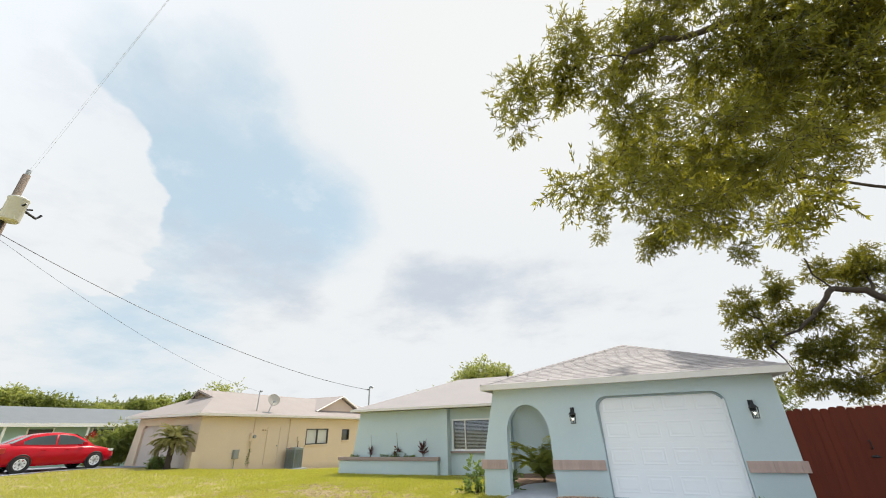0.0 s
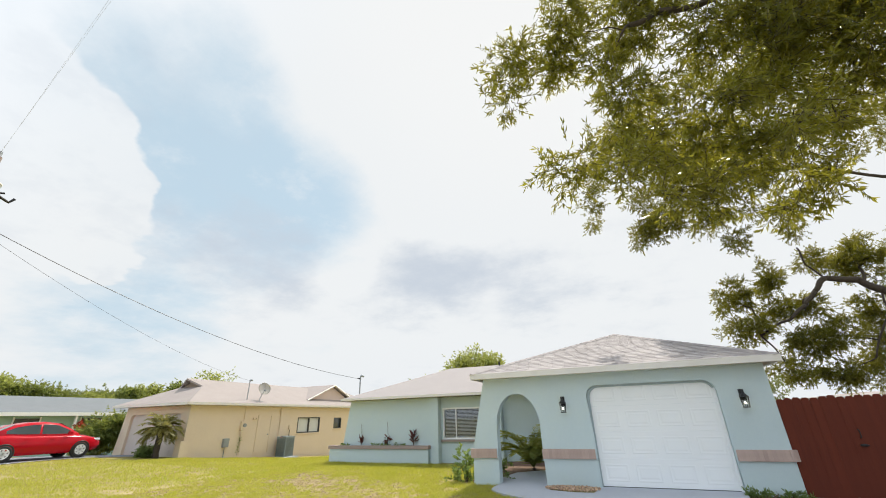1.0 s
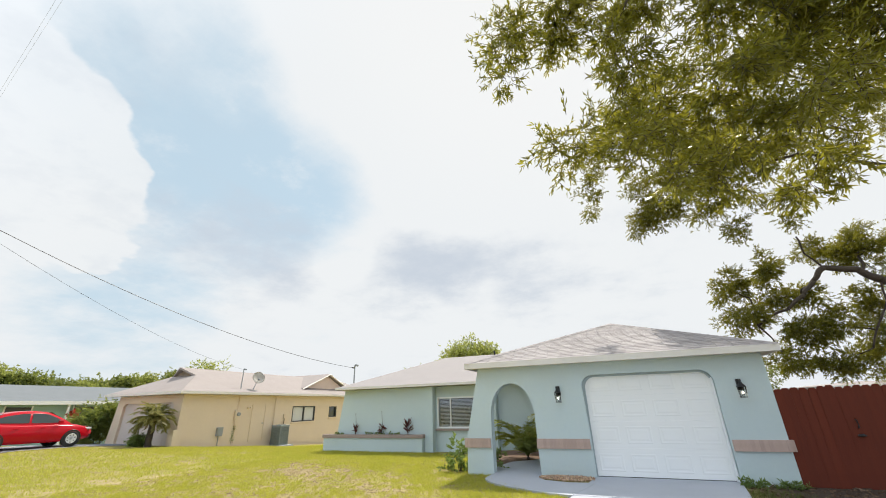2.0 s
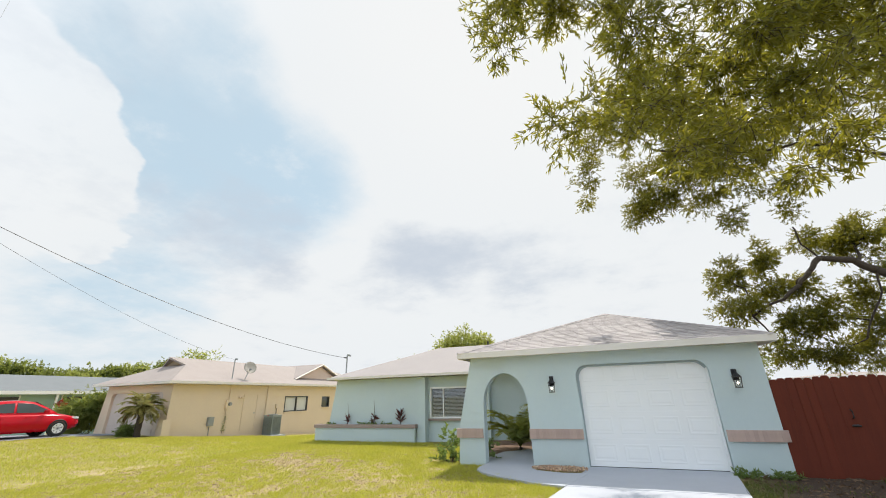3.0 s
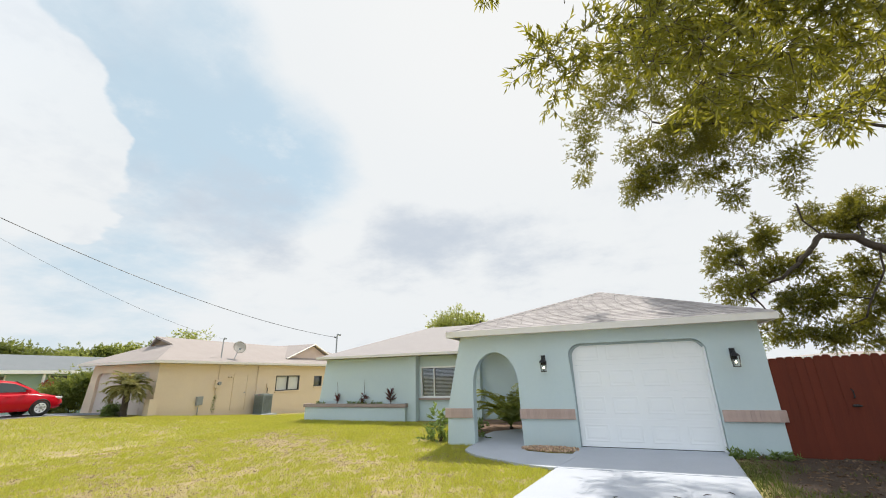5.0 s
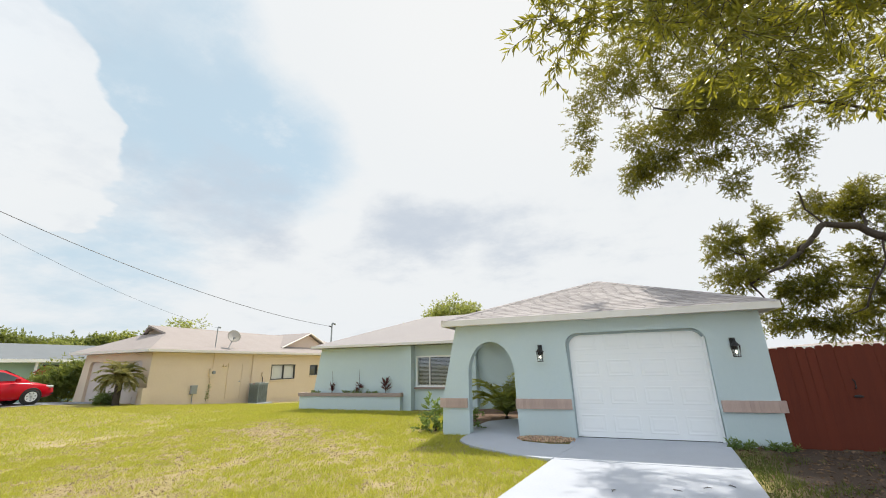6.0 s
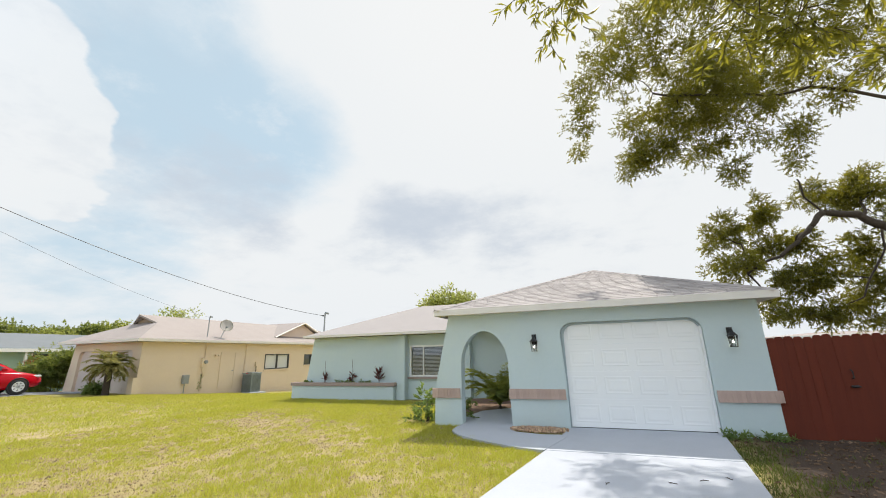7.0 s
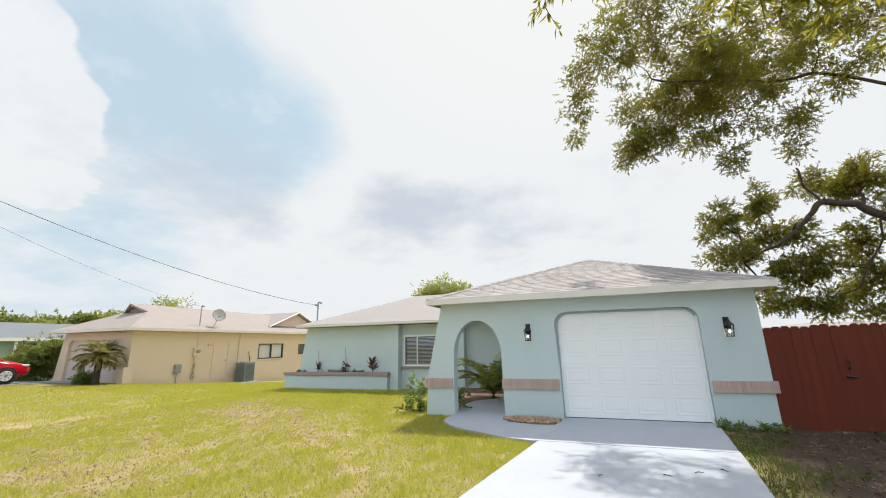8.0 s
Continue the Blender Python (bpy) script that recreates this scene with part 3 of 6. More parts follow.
PANE = bpy.data.materials.new("pane_glass")
PANE.use_nodes = True
_n = PANE.node_tree
_n.nodes.remove(_n.nodes["Principled BSDF"])
_g, _t, _m, _l = (_n.nodes.new(k) for k in ("ShaderNodeBsdfGlossy", "ShaderNodeBsdfTransparent", "ShaderNodeMixShader", "ShaderNodeFresnel"))
_g.inputs["Roughness"].default_value = 0.02
_l.inputs["IOR"].default_value = 1.6
_n.links.new(_l.outputs[0], _m.inputs[0])
_n.links.new(_t.outputs[0], _m.inputs[1])
_n.links.new(_g.outputs[0], _m.inputs[2])
_n.links.new(_m.outputs[0], _n.nodes["Material Output"].inputs[0])
BLIND = material("blind_white", (0.55, 0.63, 0.72), 0.5, ((4, 0.3, (0.49, 0.57, 0.66)),))
build_window("window_1", -6.40, -4.60, 0.70, 1.92, 5.80, (-5.80,), "white sliding window with half-closed blinds and brick sill")


def build_planter():
    p = thing("planter", "long low blue stucco planter box with brick-coloured cap", "planter")
    x0, x1, y0, y1 = -11.78, -6.86, 5.27, 5.61
    part("body", boxed(x0, x1, y0, y1, -0.5, 0.36, bevel=0.01), STUCCO, p)
    for a in ((x0 - 0.05, x1 + 0.05, y0 - 0.05, y0 + 0.12), (x0 - 0.05, x0 + 0.12, y0 + 0.122, y1), (x1 - 0.12, x1 + 0.05, y0 + 0.122, y1)):
        part("cap", boxed(a[0], a[1], a[2], a[3], 0.364, 0.50, bevel=0.012), CAP, p, "weathered pink-brown masonry cap")
    part("soil", boxed(x0 + 0.125, x1 - 0.125, y0 + 0.125, y1 - 0.005, 0.362, 0.44), SOIL, p)


build_planter()


def build_bricks():
    """Soldier-course bands round the piers."""
    me = mesh_of("brick", boxed(-0.0365, 0.0365, -0.05, 0.03, -0.105, 0.105, bevel=0.004), BRICK)

    def run(x0, x1, y, z, turn=0):
        n = max(1, round(abs(x1 - x0) / 0.077))
        for k in range(n):
            u = x0 + (k + 0.5) * (x1 - x0) / n
            b = new("brick", me)
            b.parent = front_wall
            b.location = (u, y + random.uniform(-0.002, 0.002), z) if not turn else (y, u, z)
            b.rotation_euler = (0, random.uniform(-0.01, 0.01), radians(turn) + random.uniform(-0.01, 0.01))

    for x0, x1 in ((-3.09, -2.40), (-1.25, -0.03), (2.735, 3.70)):
        run(x0, x1, 0.0, 0.665)
        part("mortar_bed", boxed(x0 + 0.004, x1 - 0.004, -0.040, -0.003, 0.572, 0.758), MORTAR, front_wall, "pinkish mortar between the bricks")
    run(0.0, 0.2, 3.72, 0.665, 90)


build_bricks()


def build_fence():
    f = thing("fence", "dark red stained dog-eared picket fence with a gate", "fence")
    step = 0.142
    n = 34
    shapes = []
    for k in range(4):
        w, h = 0.0706, 1.78 + 0.008 * k
        o = [(-w, 0.02), (w, 0.02), (w, h - 0.045), (w - 0.012, h - 0.02), (w - 0.035, h), (-w + 0.035, h), (-w + 0.012, h - 0.02), (-w, h - 0.045)]
        shapes.append(mesh_of("picket", prism(bmesh.new(), o, -0.010, 0.010), FENCE))
    for k in range(n):
        p = new("picket", shapes[k % 4] if k != 7 else shapes[0])
        p.parent = f
        x = 3.775 + k * step
        p.location = (x, 0.06 + random.uniform(-0.0015, 0.0015), -0.05 + random.uniform(-0.012, 0.012) - (0.02 if k < 4 else 0))
        p.rotation_euler = (random.uniform(-0.004, 0.004), random.uniform(-0.004, 0.004), random.uniform(-0.006, 0.006))
    for z in (0.25, 0.90, 1.50):
        part("rail", boxed(3.70, 8.6, 0.075, 0.115, z, z + 0.085), FENCE, f)
    for x in (4.98, 6.4, 8.5):
        part("post", boxed(x, x + 0.09, 0.12, 0.21, -0.2, 1.62), FENCE, f)
    latch = part("latch", boxed(4.79, 4.88, 0.020, 0.032, 0.83, 0.875, bevel=0.003), BLACK, f, "black iron gate latch")
    part("latch_bolt", tubed([(4.77, 0.015, 0.85), (4.90, 0.015, 0.85)], 0.014), BLACK, latch)
    part("gate_handle", tubed([(4.83, 0.04, 0.98), (4.83, -0.005, 1.0), (4.83, -0.005, 1.11), (4.83, 0.04, 1.13)], 0.012), BLACK, f, "black iron pull handle")


build_fence()


# ---- foliage ----
def leaf_cloud(name, base, way, length, width, material_of, parent, rng, label="", fold=0.25):
    """Many pointed leaves as one mesh: base points and directions as arrays."""
    n = len(base)
    way = way / np.linalg.norm(way, axis=1, keepdims=True)
    ref = rng.normal(size=(n, 3))
    side = np.cross(way, ref)
    side /= np.linalg.norm(side, axis=1, keepdims=True) + 1e-9
    up = np.cross(side, way)
    ln = (length * rng.uniform(0.7, 1.25, n))[:, None]
    wd = (width * rng.uniform(0.75, 1.25, n))[:, None]
    mid = base + way * ln * 0.5
    tip = base + way * ln - up * ln * 0.12
    verts = np.stack([base, mid + side * wd * 0.5 + up * wd * fold, tip, mid - side * wd * 0.5 + up * wd * fold], 1).reshape(-1, 3)
    idx = np.arange(n)[:, None] * 4
    tris = np.concatenate([idx + np.array([[0, 1, 2]]), idx + np.array([[0, 2, 3]])], 1).reshape(-1, 3)
    me = bpy.data.meshes.new(name)
    me.vertices.add(len(verts))
    me.vertices.foreach_set("co", verts.ravel())
    me.loops.add(tris.size)
    me.loops.foreach_set("vertex_index", tris.ravel())
    me.polygons.add(len(tris))
    me.polygons.foreach_set("loop_start", np.arange(0, tris.size, 3))
    me.update(calc_edges=True)
    me.materials.append(material_of)
    ob = new(name, me)
    ob.parent = parent
    if label:
        ob["label"] = label
    return ob


def twig_cloud(name, start, end, radius, material_of, parent):
    n = len(start)
    d = end - start
    d /= np.linalg.norm(d, axis=1, keepdims=True)
    s = np.cross(d, np.array([0.3, 0.2, 1.0]))
    s /= np.linalg.norm(s, axis=1, keepdims=True) + 1e-9
    u = np.cross(s, d)
    ring = [s * math.cos(a) + u * math.sin(a) for a in (0, 2.094, 4.188)]
    verts = np.stack([start + r * radius for r in ring] + [end + r * radius * 0.4 for r in ring], 1).reshape(-1, 3)
    idx = np.arange(n)[:, None] * 6
    tris = np.concatenate([idx + np.array([[a, b, c]]) for a, b, c in ((0, 1, 4), (0, 4, 3), (1, 2, 5), (1, 5, 4), (2, 0, 3), (2, 3, 5))], 1).reshape(-1, 3)
    me = bpy.data.meshes.new(name)
    me.from_pydata(verts.tolist(), [], tris.tolist())
    me.materials.append(material_of)
    ob = new(name, me)
    ob.parent = parent
    return ob


def grow(clumps, subs, twigs, leaves, spread, twig_len, rng, droop=0.25):
    """Twigs gathered round sub-clumps within ellipsoids (centre, radii). Returns twig starts, ends, leaf bases, leaf ways and sub-clump centres by clump."""
    starts, ends, centres = [], [], []
    volume = [c[3] * c[4] * c[5] for c in clumps]
    weight = np.array(volume) ** 0.75
    weight /= weight.sum()
    for c, w in zip(clumps, weight):
        k = max(2, int(round(subs * w)))
        p = rng.normal(size=(k, 3))
        p /= np.linalg.norm(p, axis=1, keepdims=True)
        p *= rng.uniform(0.02, 1.0, (k, 1)) ** 0.42
        p[rng.uniform(0, 1, k) < 0.16] *= 1.28
        mid = np.array(c[:3])
        sub = mid + p * np.array(c[3:6])
        centres.append(sub)
        m = max(4, int(round(twigs * w)))
        pick = rng.integers(0, k, m)
        size = rng.uniform(0.55, 1.3, k)[pick][:, None]
        off = rng.normal(size=(m, 3)) * spread * size * np.array([1, 1, 0.7])
        st = sub[pick] + off
        way = off / (np.linalg.norm(off, axis=1, keepdims=True) + 1e-6) + 0.5 * p[pick] + 0.6 * rng.normal(size=(m, 3)) - np.array([0, 0, droop])
        way /= np.linalg.norm(way, axis=1, keepdims=True)
        starts.append(st)
        ends.append(st + way * twig_len * rng.uniform(0.6, 1.4, (m, 1)))
    starts, ends = np.concatenate(starts), np.concatenate(ends)
    n = len(starts)
    f = rng.uniform(0.1, 1.05, (n, leaves))
    base = starts[:, None, :] + (ends - starts)[:, None, :] * f[:, :, None]
    way = (ends - starts)[:, None, :] / twig_len + rng.normal(size=(n, leaves, 3)) * 0.75 - np.array([0, 0, droop * 0.8])
    return starts, ends, base.reshape(-1, 3), way.reshape(-1, 3), centres


def wander(a, b, rng, n=7, bend=0.12):
    a, b = Vector(a), Vector(b)
    length = (b - a).length
    pts = []
    shift = [Vector(rng.normal(size=3)) * bend * length for _ in range(2)]
    for i in range(n + 1):
        t = i / n
        wob = shift[0] * math.sin(math.pi * t) * 0.6 + shift[1] * math.sin(2 * math.pi * t) * 0.35
        pts.append(a.lerp(b, t) + wob)
    return pts


def build_tree(name, label, base, fork, trunk_r, clumps, subs, twigs, leaves, leaf, spread, twig_len, leaf_mat, seed, hubs=(), sub_limbs=True, droop=0.25, group="", limb_r=0.35):
    """hubs: joints that limbs pass on their way; each clump hangs on the hub nearest to it (or on the fork)."""
    rng = np.random.default_rng(seed)
    tree = thing(name, label, "tree", base, group)
    o = Vector(base)
    loc = lambda p: Vector(p) - o
    pts = wander((0, 0, -0.3), loc(fork), rng, 6, 0.04)
    part("trunk", tube(bmesh.new(), pts, [trunk_r * (1.25 if i == 0 else 1 - 0.06 * i) for i in range(7)], 12), BARK, tree, smooth=True)
    joints = [(Vector(loc(fork)), trunk_r)]
    wood = [joints[0]]
    for i_hub, h in enumerate(hubs):
        q = loc(h)
        near = min(joints, key=lambda n: (n[0] - q).length)[0]
        pts = wander(near, q, rng, 7, 0.08)
        r0 = trunk_r * limb_r * max(0.2, 1.1 - 0.1 * i_hub)
        part("limb", tube(bmesh.new(), pts, [r0 * (1 - 0.03 * i) for i in range(8)], 8), BARK, tree, smooth=True)
        joints.append((q, r0))
        wood += [(p, r0) for p in pts[1:]]
    cl = [(*loc(c[:3]), *c[3:6]) for c in clumps]
    st, en, base_p, way, centres = grow(cl, subs, twigs, leaves, spread, twig_len, rng, droop)
    # every bough and branch leaves the nearest wood that already stands, so that it forks rather than radiates
    order = sorted(zip(cl, centres), key=lambda e: min((Vector(e[0][:3]) - w[0]).length for w in wood))
    for c, sub in order:
        q = Vector(c[:3])
        start, r = min(wood, key=lambda n: (n[0] - q).length)
        pts = wander(start, q, rng, 7, 0.13)
        r0 = min(r * 0.7, trunk_r * limb_r * 0.34)
        bm = tube(bmesh.new(), pts, [r0 * (1 - 0.09 * i) for i in range(8)], 7)
        wood += [(p, r0 * (1 - 0.09 * i)) for i, p in enumerate(pts) if i > 1]
        if sub_limbs:
            nodes = [(p, r0 * 0.6 * (1 - 0.09 * i)) for i, p in enumerate(pts) if i > 1]
            for s in sorted((Vector(v) for v in sub), key=lambda v: min((v - p).length for p in pts[2:])):
                start, r = min(nodes, key=lambda n: (n[0] - s).length)
                line = wander(start, s, rng, 4, 0.16)
                r1 = max(0.0035, min(r * 0.8, 0.016))
                tube(bm, line, [r1 * (1 - 0.14 * i) for i in range(5)], 5)
                nodes += [(line[2], r1 * 0.85), (s, r1 * 0.6)]
        part("limb", bm, BARK, tree, smooth=True)
    twig_cloud("twig_mass", st, en, 0.0035, BARK, tree)["kind"] = "stuff"
    leaf_cloud("crown", base_p, way, leaf[0], leaf[1], leaf_mat, tree, rng)
    return tree


def ell(rows, y_radius, f=0.88):
    return [(x, y, z, rx * f, y_radius * (0.8 + 0.4 * (i % 3) / 2), rz * f) for i, (x, y, z, rx, rz) in enumerate(rows)]


# the oak behind the fence: high crown over the drive and a low limb beside the roof
high = ell([(1.14, 2.6, 9.66, 0.55, 0.57), (0.96, 2.4, 8.13, 0.4, 0.67), (2.2, 2.6, 10.19, 0.86, 1.21), (2.83, 4.0, 8.89, 0.72, 1.07), (2.56, 4.0, 7.46, 0.5, 0.51),
            (3.07, 3.0, 11.64, 1.02, 0.85), (4.02, 4.6, 10.08, 0.9, 1.56), (4.7, 4.2, 8.26, 0.74, 1.33), (4.34, 3.4, 11.02, 1.04, 1.13), (5.1, 2.6, 9.11, 0.78, 1.16),
            (5.48, 3.2, 7.86, 0.62, 0.91), (5.07, 3.3, 6.48, 0.4, 0.34), (6.28, 2.8, 7.08, 0.69, 0.45), (6.83, 3.6, 8.99, 0.73, 0.87), (6.43, 3.0, 6.49, 0.26, 0.21),
            (6.53, 3.4, 10.7, 0.98, 0.96), (7.25, 2.6, 9.35, 0.77, 0.84), (7.96, 3.2, 8.55, 0.44, 0.64), (8.8, 3.3, 9.45, 0.46, 1.02)], 1.1)
high += ell([(4.6, 3.0, 12.9, 1.5, 1.0), (7.4, 3.6, 12.7, 1.5, 1.2), (8.7, 2.6, 10.9, 0.9, 1.0), (10.2, 3.4, 9.6, 1.0, 1.2), (5.3, 5.6, 10.4, 0.9, 0.8), (6.8, 5.4, 10.6, 0.9, 0.8), (8.2, 5.2, 10.9, 0.9, 0.9), (4.9, 3.6, 9.9, 0.8, 0.8), (5.6, 4.2, 9.4, 0.8, 0.8), (4.3, 4.0, 9.2, 0.7, 0.8)], 1.3)
high += ell([(2.7, 4.1, 7.6, 0.5, 0.4), (3.4, 4.0, 8.2, 0.55, 0.5), (3.1, 4.4, 8.0, 0.5, 0.5), (3.7, 3.5, 7.7, 0.4, 0.4), (3.0, 4.0, 7.4, 0.5, 0.4), (3.4, 3.6, 7.6, 0.4, 0.4)], 0.6)
build_tree("oak_tree", "large spreading oak with dark bark and small olive leaves", (11.0, 4.6, -0.05), (10.2, 3.8, 3.2), 0.42, high, 700, 21000, 16, (0.052, 0.021), 0.13, 0.17,
           LEAF_OAK, 11, hubs=((9.2, 3.2, 7.6), (7.2, 3.2, 8.6), (5.2, 3.4, 9.0), (3.4, 3.4, 9.6)), group="oaks", limb_r=0.11)
low = ell([(4.51, 4.0, 4.83, 0.67, 0.65), (5.66, 4.3, 5.3, 0.55, 0.52), (4.59, 3.7, 3.74, 0.6, 0.45), (5.76, 4.5, 4.3, 0.54, 0.5), (6.43, 4.3, 4.3, 0.43, 0.42),
           (6.14, 4.3, 3.24, 0.63, 0.6), (5.33, 3.7, 2.5, 0.43, 0.41), (7.74, 4.5, 5.67, 0.56, 0.58), (8.19, 4.0, 5.56, 0.51, 0.79), (8.08, 4.6, 4.08, 0.46, 0.69),
           (6.89, 4.0, 3.5, 0.51, 0.48), (7.81, 4.5, 2.91, 0.52, 0.67), (6.82, 4.0, 2.39, 0.57, 0.41), (7.03, 4.3, 5.79, 0.38, 0.3), (9.0, 4.0, 4.16, 0.62, 1.5),
           (9.47, 4.5, 5.88, 0.67, 0.96), (6.08, 4.0, 2.38, 0.42, 0.27), (7.64, 4.3, 2.15, 0.39, 0.2)], 0.75)
build_tree("oak_tree", "spreading oak with a crooked low limb beside the garage roof", (11.6, 6.5, -0.05), (10.8, 6.0, 2.6), 0.32, low, 360, 12000, 16, (0.050, 0.020), 0.10, 0.15,
           LEAF_OAK, 5, hubs=((9.4, 4.2, 3.9), (8.43, 3.5, 4.13), (7.84, 3.4, 4.46), (7.46, 3.4, 4.8), (6.77, 3.4, 4.96), (6.43, 3.4, 4.61), (6.11, 3.4, 4.25), (5.63, 3.4, 3.87), (4.85, 3.5, 3.5),
                              (4.86, 3.5, 4.34), (6.52, 3.5, 5.45), (6.52, 3.6, 6.05), (7.66, 3.5, 3.62), (7.18, 3.6, 2.71)), group="oaks", limb_r=0.42)
near_rows = ell([(0.23, -7.0, 5.65, 0.33, 0.44), (0.13, -7.1, 4.95, 0.13, 0.2), (0.73, -6.8, 5.72, 0.36, 0.4), (1.2, -7.0, 5.16, 0.31, 0.34), (1.2, -7.1, 4.3, 0.16, 0.14),
                 (0.55, -6.9, 3.9, 0.15, 0.18), (0.84, -7.0, 3.78, 0.13, 0.15), (1.37, -7.1, 4.54, 0.27, 0.3), (1.43, -6.8, 4.13, 0.27, 0.33), (1.48, -7.0, 3.38, 0.2, 0.22),
                 (1.19, -7.1, 3.55, 0.15, 0.19), (1.85, -6.8, 3.92, 0.26, 0.33), (1.87, -7.0, 3.36, 0.15, 0.18), (2.07, -7.1, 4.2, 0.28, 0.32), (2.6, -6.8, 4.39, 0.27, 0.36),
                 (2.14, -7.0, 3.6, 0.16, 0.26), (2.38, -7.1, 3.62, 0.18, 0.25), (2.54, -6.8, 3.33, 0.15, 0.16), (2.77, -7.0, 3.86, 0.18, 0.3)], 0.42, 0.72)
near_rows += ell([(0.92, -7.0, 6.02, 0.41, 0.27), (1.79, -6.7, 5.92, 0.54, 0.38), (2.43, -7.0, 5.19, 0.4, 0.37), (3.17, -6.7, 5.08, 0.36, 0.39), (2.9, -6.6, 3.45, 0.12, 0.12),
                  (3.3, -6.7, 4.43, 0.2, 0.34), (2.2, -6.9, 6.4, 0.9, 0.35), (3.0, -6.9, 5.6, 0.5, 0.45), (3.6, -6.8, 5.2, 0.45, 0.5), (3.6, -6.8, 4.6, 0.3, 0.35), (4.2, -6.9, 5.6, 0.5, 0.5), (2.8, -6.8, 4.9, 0.35, 0.3)], 0.5)
build_tree("oak_tree", "oak whose leafy bough reaches over the lawn and drive", (7.6, -8.0, -0.05), (7.0, -7.8, 3.4), 0.30, near_rows, 330, 4700, 12, (0.078, 0.0165), 0.075, 0.16,
           LEAF_OAK, 23, hubs=((4.6, -7.2, 5.2), (2.66, -7.0, 5.59), (2.1, -7.0, 5.6), (1.6, -7.0, 5.64)), group="oaks", droop=0.35, limb_r=0.15)


# ---- shrubs, palms and planter plants ----
def build_shrub(name, label, at, clumps, subs, twigs, leaf, mat, seed, leaves=9, spread=0.10, twig_len=0.16, stems=5, category="shrub"):
    rng = np.random.default_rng(seed)
    sh = thing(name, label, category, at)
    st, en, base, way, centres = grow(clumps, subs, twigs, leaves, spread, twig_len, rng, 0.0)
    bm = bmesh.new()
    for c, sub in zip(clumps, centres):
        for s in sub[:stems]:
            tube(bm, wander((c[0] * 0.3, c[1] * 0.3, -0.05), s, rng, 4, 0.06), [0.012, 0.010, 0.008, 0.006, 0.004], 5)
    part("stems", bm, BARK, sh)
    leaf_cloud("foliage", base, way, leaf[0], leaf[1], mat, sh, rng)
    return sh


def build_palm(name, label, at, trunk_h, fronds, frond_len, leaflet, mat, seed, lift=(20, 75), trunk_r=0.09, category="palm", curl=1.0):
    rng = np.random.default_rng(seed)
    palm = thing(name, label, category, at)
    bm = bmesh.new()
    pts = [(0.02 * math.sin(k), 0.02 * math.cos(1.3 * k), -0.1 + (trunk_h + 0.1) * k / 8) for k in range(9)]
    tube(bm, pts, [trunk_r * (1.15 if k % 2 else 0.95) for k in range(9)], 9)
    part("trunk", bm, BARK, palm)
    for k in range(fronds):
        az = k * 2.399 + rng.uniform(-0.3, 0.3)
        el = radians(rng.uniform(*lift))
        length = frond_len * rng.uniform(0.75, 1.15)
        d = Vector((math.cos(az), math.sin(az), 0))
        p = Vector((0, 0, trunk_h))
        step = length / 10
        line, ways = [p.copy()], []
        for i in range(10):
            w = d * math.cos(el) + Vector((0, 0, math.sin(el)))
            ways.append(w)
            p = p + w * step
            line.append(p.copy())
            el -= radians(5 + 1.3 * i) * curl
        stem = part("frond", tube(bmesh.new(), line, [0.012 * (1 - 0.085 * i) for i in range(11)], 4), mat, palm)
        base, way = [], []
        for i in range(2, 11):
            for f in np.linspace(0, 1, 5)[:-1]:
                q = line[i - 1].lerp(line[i], f)
                w = ways[i - 1]
                s = w.cross(Vector((0, 0, 1))).normalized()
                for sign in (-1, 1):
                    base.append(q)
                    way.append(s * sign + w * 0.75 + Vector((0, 0, -0.12)) + Vector(rng.normal(size=3)) * 0.08)
        leaf_cloud("frond_blade", np.array(base), np.array(way), leaflet[0], leaflet[1], mat, stem, rng, fold=0.15)
    return palm


def build_cordyline(at, seed, height, bare):
    rng = np.random.default_rng(seed)
    c = thing("cordyline", "small dark red strap-leaved plant in the planter" if not bare else "nearly bare reddish plant with a thin dry stalk", "plant", at, "planter plants")
    bm = tube(bmesh.new(), [(0, 0, -0.02), (0.01, 0, height * 0.35), (0.0, 0.01, height * 0.6)], [0.016, 0.013, 0.011], 6)
    if bare:
        tube(bm, [(0.02, 0, 0), (0.03, 0, height * 0.8), (-0.02, 0, height * 1.6)], [0.011, 0.009, 0.006], 5)
    part("stem", bm, BARK, c)
    n = 30 if not bare else 20
    base = np.stack([rng.normal(0, 0.015, n), rng.normal(0, 0.015, n), rng.uniform(height * 0.12, height * 0.62, n)], 1)
    az = rng.uniform(0, 2 * math.pi, n)
    way = np.stack([np.cos(az), np.sin(az), rng.uniform(0.2, 1.9, n)], 1)
    leaf_cloud("leaves", base, way, 0.30 if not bare else 0.2, 0.055, LEAF_RED, c, rng)
    return c


